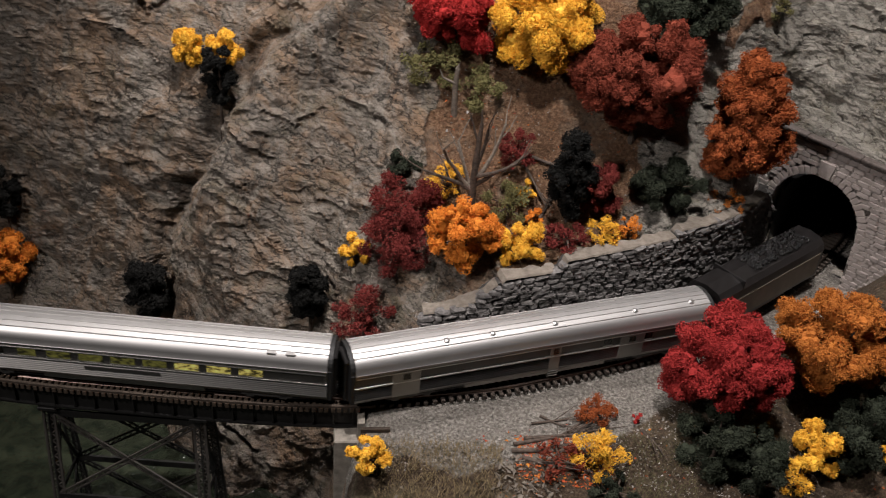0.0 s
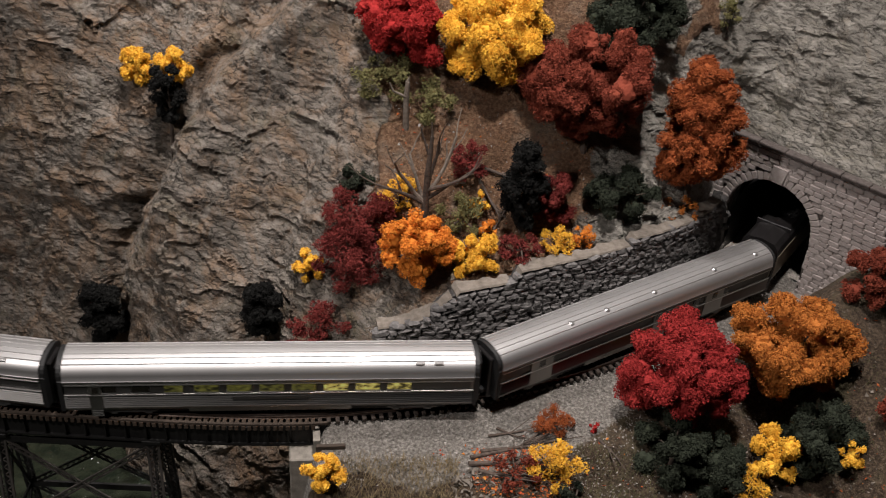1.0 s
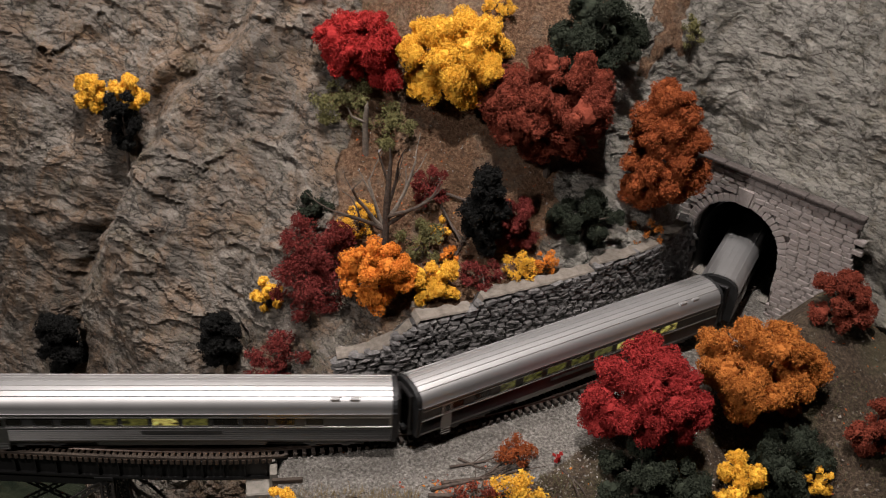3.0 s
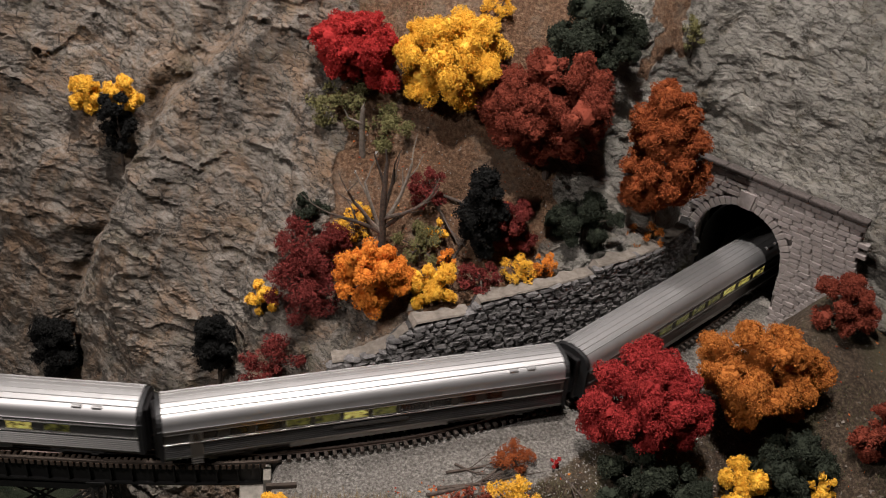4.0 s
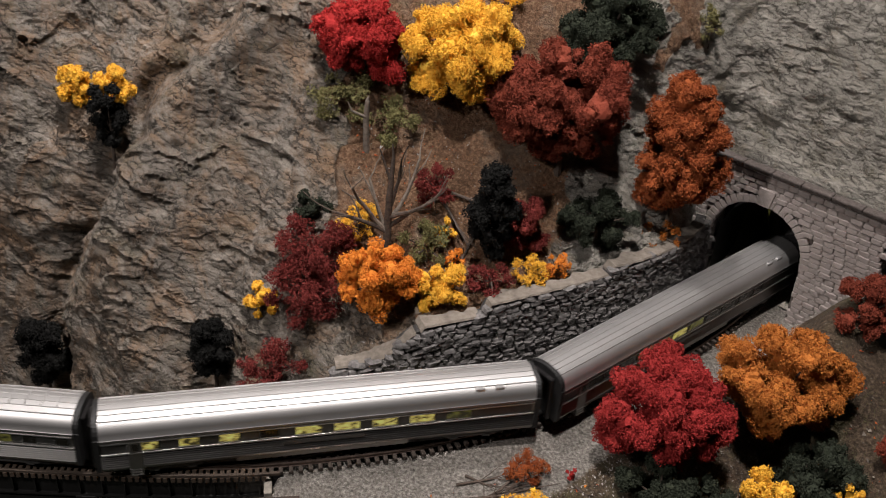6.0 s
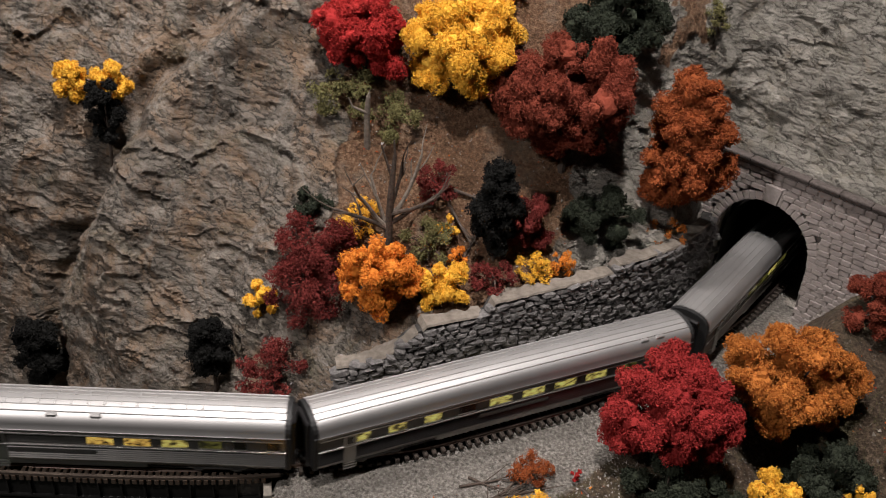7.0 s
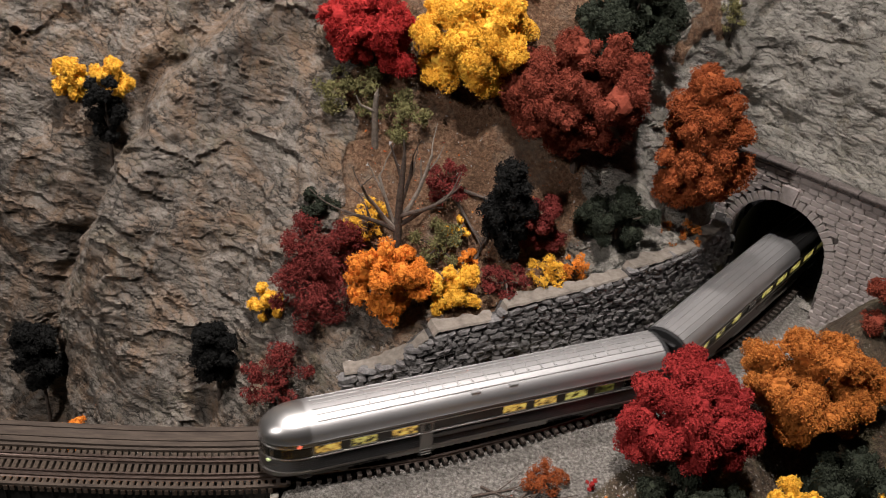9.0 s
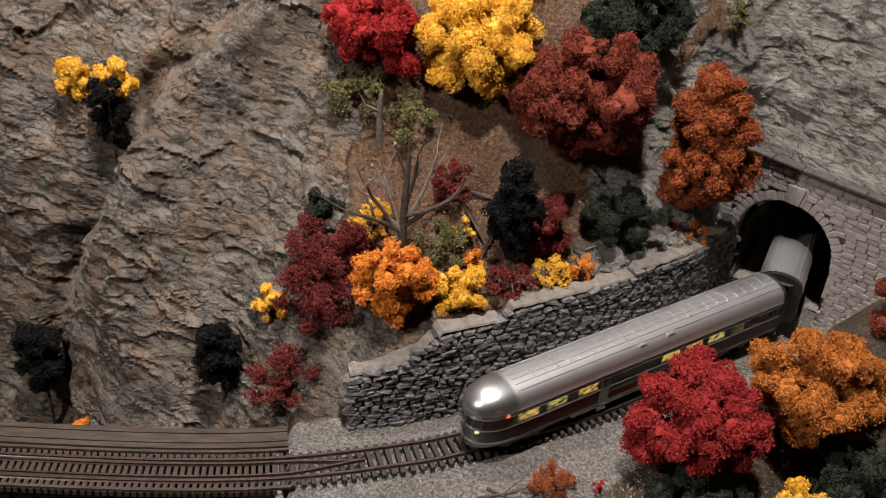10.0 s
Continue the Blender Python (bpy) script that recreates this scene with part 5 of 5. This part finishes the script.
tree(-0.164, 0.303, 0.154, 0.013, 0.036, F_BLACKGREEN, "black-green shrub in a cliff gully", "shrub", "shrub", n=13, seed=42, size=0.5, spread=0.8)
tree(0.251, 0.106, 0.034, 0.050, 0.043, F_CRIMSON, "crimson foam tree beside the track", n=22, seed=65, size=0.36, spread=0.74)
tree(0.352, 0.139, 0.030, 0.052, 0.045, F_AMBER, "amber-orange foam tree beside the track", n=24, seed=66, size=0.34, spread=0.80)
tree(0.247, 0.065, -0.010, 0.033, 0.024, F_GREEN, "dark green foam shrub on the near bank", "shrub", "shrub", n=12, seed=45)
tree(0.275, 0.057, -0.019, 0.028, 0.024, F_GREEN, "dark green foam shrub on the near bank", "shrub", "shrub", n=12, seed=46)
tree(0.330, 0.074, -0.026, 0.021, 0.024, F_YELLOW, "bright yellow foam shrub on the near bank", "shrub", "shrub", n=11, seed=47)
tree(0.370, 0.085, -0.015, 0.032, 0.030, F_GREEN, "dark green foam shrub on the near bank", "shrub", "shrub", n=13, seed=48)
tree(0.389, 0.068, -0.018, 0.012, 0.015, F_YELLOW, "small yellow shrub on the near bank", "shrub", "shrub", n=8, seed=49)
tree(0.439, 0.207, 0.051, 0.028, 0.026, F_RUST, "rust-red foam shrub beside the stone portal", "shrub", "shrub", n=12, seed=50)
tree(0.433, 0.090, 0.019, 0.020, 0.030, F_RUST, "dark red foam shrub on the near bank", "shrub", "shrub", n=11, seed=51)
tree(-0.017, 0.028, -0.003, 0.016, 0.013, F_YELLOW, "yellow shrub beside the abutment", "shrub", "shrub", n=10, seed=52, crumb=0.0013)
tree(0.150, 0.041, -0.006, 0.021, 0.019, F_YELLOW, "thin yellow shrub among fallen branches", "shrub", "shrub", n=11, seed=53, sparse=True, crumb=0.0012)
tree(0.122, 0.037, -0.009, 0.020, 0.012, F_RUST, "low red shrub among fallen branches", "shrub", "shrub", n=10, seed=54, sparse=True, crumb=0.0012)
tree(0.156, 0.085, -0.005, 0.016, 0.013, F_RUSTORANGE, "thin orange twig shrub on the ballast", "shrub", "shrub", n=9, seed=55, sparse=True, crumb=0.0010)
tree(0.164, 0.019, -0.021, 0.021, 0.012, F_GREEN, "low dark green shrub on the bank", "shrub", "shrub", n=9, seed=56)
tree(0.311, 0.051, -0.033, 0.012, 0.018, F_YELLOW, "thin yellow shrub on the near bank", "shrub", "shrub", n=9, seed=57, sparse=True, crumb=0.0012)
tree(-0.398, 0.344, -0.079, 0.030, 0.030, F_ORANGE, "orange foam tree by the stream", n=13, seed=58)
tree(-0.392, 0.356, -0.011, 0.016, 0.036, F_BLACKGREEN, "dark foam conifer against the cliff", n=13, seed=59, size=0.5, spread=0.8)
tree(0.151, 0.381, 0.233, 0.014, 0.012, F_YELLOW, "thin yellow shrub up the slope", "shrub", "shrub", n=8, seed=60, sparse=True, crumb=0.0012)
tree(0.323, 0.378, 0.218, 0.013, 0.017, F_OLIVE, "olive shrub at the rock's edge", "shrub", "shrub", n=9, seed=61, sparse=True, crumb=0.0013)


tree(0.188, 0.083, -0.009, 0.005, 0.004, F_RED, "tiny red foam tuft on the gravel", "shrub", "shrub", n=4, seed=62, crumb=0.0012, trunk=False)


def limb(bm, a, d, length, r, rng, depth):
    """A branch that bends and forks."""
    p = Vector(a)
    d = Vector(d).normalized()
    n = 4
    for k in range(n):
        q = p + d * (length / n)
        r2 = r * (1 - 0.16)
        tube(bm, p, q, r, r2, 7)
        p, r = q, r2
        d = (d + Vector((rng.uniform(-.22, .22), rng.uniform(-.22, .22), rng.uniform(-.08, .20)))).normalized()
        if depth and k >= 1:
            e = (d + Vector((rng.uniform(-.9, .9), rng.uniform(-.9, .9), rng.uniform(-.1, .5)))).normalized()
            limb(bm, p, e, length * rng.uniform(.35, .6), r * .6, rng, depth - 1)


def bare_tree():
    rng = random.Random(8)
    z = ground_under(.054, .236)
    top = thing("bare_tree", "leafless grey-brown dead tree with forked branches", "tree", pose(.054, .234, z))
    bm = bmesh.new()
    tube(bm, (0, 0, -.006), (0.001, 0, .045), .0034, .0027, 9), tube(bm, (0.001, 0, .045), (.003, 0, .080), .0027, .0014, 9)
    tube(bm, (.003, 0, .080), (.002, 0, .092), .0011, .0006, 7), tube(bm, (0.001, 0, .062), (-.007, 0, .088), .0012, .0006, 7)
    part("trunk", bm, BARK, top)
    for d, ln in (((-.9, -.1, 1.0), .085), ((-1, -.2, .7), .075), ((-.5, .3, 1.4), .07), ((1, -.1, .8), .070), ((.9, .2, 1.2), .085), ((.9, -.3, .5), .06), ((.3, .3, 1.6), .07)):
        bm = bmesh.new()
        limb(bm, (0, 0, rng.uniform(.010, .040)), d, ln * 0.66, .0021, rng, 1)
        part("branch", bm, BARK if rng.random() < 0.6 else BARK_GREY, top)


def snag():
    z = ground_under(.037, .295)
    top = thing("tree_snag", "broken pale tree stump with one side branch", "tree stump", pose(.037, .294, z))
    bm = bmesh.new()
    tube(bm, (0, 0, -.01), (-.001, 0, .025), .0028, .0024, 10), tube(bm, (-.001, 0, .025), (0, 0, .042), .0024, .0019, 10), tube(bm, (0, 0, .042), (.001, 0, .047), .0017, .0002, 6)
    part("trunk", bm, BARK_GREY, top)
    bm = bmesh.new()
    tube(bm, (0, -.001, .028), (-.012, -.004, .035), .0012, .0009, 7), tube(bm, (-.012, -.004, .035), (-.015, -.005, .043), .0009, .0004, 7)
    part("branch", bm, BARK_GREY, top)


bare_tree()
snag()


def fallen_branch(a, b, r, seed, label="fallen grey-brown dead branch"):
    rng = random.Random(seed)
    za, zb = ground_under(a[0], a[1]) + r, ground_under(b[0], b[1]) + r
    top = thing("fallen_branch", label, "branch", None, "fallen branches")
    bm = bmesh.new()
    p, q = Vector((a[0], a[1], za)), Vector((b[0], b[1], zb))
    tube(bm, p, q, r, r * 0.45, 8)
    part("stem", bm, BARK, top)
    for k in range(4):
        f = rng.uniform(.3, .95)
        s = p.lerp(q, f)
        bm = bmesh.new()
        d = (q - p).normalized() * .02 + Vector((rng.uniform(-.012, .012), rng.uniform(-.012, .012), rng.uniform(.001, .008)))
        tube(bm, s, s + d, r * .4, r * .15, 6)
        part("twig", bm, BARK, top)


for k, (a, b, r_) in enumerate((((.090, .052), (.165, .075), .0016), ((.088, .045), (.135, .048), .002), ((.105, .075), (.135, .082), .0012), ((.118, .03), (.128, .055), .0014), ((.19, .075), (.205, .06), .0014),
                               ((.098, .058), (.142, .066), .0018), ((.095, .038), (.125, .034), .0022), ((.128, .062), (.155, .092), .0013), ((.135, .05), (.150, .028), .0013), ((.142, .07), (.160, .10), .0010), ((.112, .084), (.128, .074), .0011),
                               ((.105, .27), (.135, .265), .0016), ((.098, .265), (.118, .24), .0016), ((.11, .225), (.125, .25), .0012))):
    fallen_branch(a, b, r_, k)


def scatter(name, label, category, n, area, mat, size, seed, flat=0.4):
    """Loose bits on the ground."""
    rng = np.random.default_rng(seed)
    vs, fs = [], []
    for k in range(n):
        x, y = rng.uniform(area[0], area[1]), rng.uniform(area[2], area[3])
        z = ground_under(x, y)
        s = size * rng.uniform(0.5, 1.4)
        q = rng.normal(size=(4, 3)) * s * 0.7
        q[:, 2] *= flat
        vs.append(q + [x, y, z + s * 0.2])
        j = 4 * k
        fs += [(j, j + 1, j + 2), (j, j + 3, j + 1), (j + 1, j + 3, j + 2), (j, j + 2, j + 3)]
    tagged(new(name, mesh_of(name, np.concatenate(vs), fs, mat)), label, category, kind="stuff")


scatter("leaf_litter", "fallen orange and yellow leaves on the soil", "leaves", 500, (.03, .2, .2, .34), F_LEAVES, 0.0011, 70)
scatter("leaf_litter", "fallen red and yellow leaves on the bank", "leaves", 300, (.06, .42, -.02, .08), F_LEAVES, 0.0012, 71)
scatter("leaf_litter", "thick red and orange leaf litter among fallen branches", "leaves", 900, (.092, .165, .022, .062), F_LEAVES, 0.0013, 78)
scatter("bank_rubble", "broken grey-brown stones below fallen branches", "rubble", 300, (.075, .125, .0, .04), CAP, 0.0022, 79, 0.8)
scatter("slope_rubble", "small pale stones on the brown slope", "rubble", 700, (.02, .22, .19, .36), BALLAST_BIT, 0.0010, 75, 0.8)
scatter("bank_rubble", "small pale stones on the brown mound", "rubble", 500, (.36, .50, .02, .22), CAP, 0.0014, 76, 0.8)
scatter("leaf_litter", "fallen red leaves on the mound", "leaves", 160, (.36, .50, .02, .22), F_LEAVES, 0.0012, 77)
scatter("ballast_stones", "loose grey ballast stones", "gravel", 9000, (-.03, .34, .03, .17), BALLAST_BIT, 0.0008, 72, 0.9)
scatter("bank_rubble", "small grey-brown rubble on the bank", "rubble", 400, (.0, .42, -.04, .06), CAP, 0.0018, 73, 0.8)


def dry_grass(n, area, seed, mat=GRASS_DRY):
    rng = np.random.default_rng(seed)
    vs, fs = [], []
    for k in range(n):
        x, y = rng.uniform(area[0], area[1]), rng.uniform(area[2], area[3])
        z = ground_under(x, y)
        l, a = rng.uniform(.003, .010) * (1 if mat is GRASS_DRY else .5), rng.uniform(0, 6.28)
        d = np.array([math.cos(a) * l * .6, math.sin(a) * l * .6, l])
        w = np.array([-math.sin(a), math.cos(a), 0]) * .0003
        p = np.array([x, y, z - .001])
        vs += [p - w, p + w, p + d]
        fs.append((3 * k, 3 * k + 1, 3 * k + 2))
    tagged(new("dry_grass", mesh_of("dry_grass", vs, fs, mat)), "dry straw-coloured grass tufts on the bank" if mat is GRASS_DRY else "dull green short grass on the ground", "grass", kind="stuff")


dry_grass(4200, (-.012, .080, -.03, .050), 80)
dry_grass(2600, (.170, .232, .005, .070), 81, GRASS_GREEN)
dry_grass(1500, (.02, .10, .345, .42), 83, GRASS_GREEN)
dry_grass(2200, (.36, .47, .03, .15), 82, GRASS_GREEN)
motions()
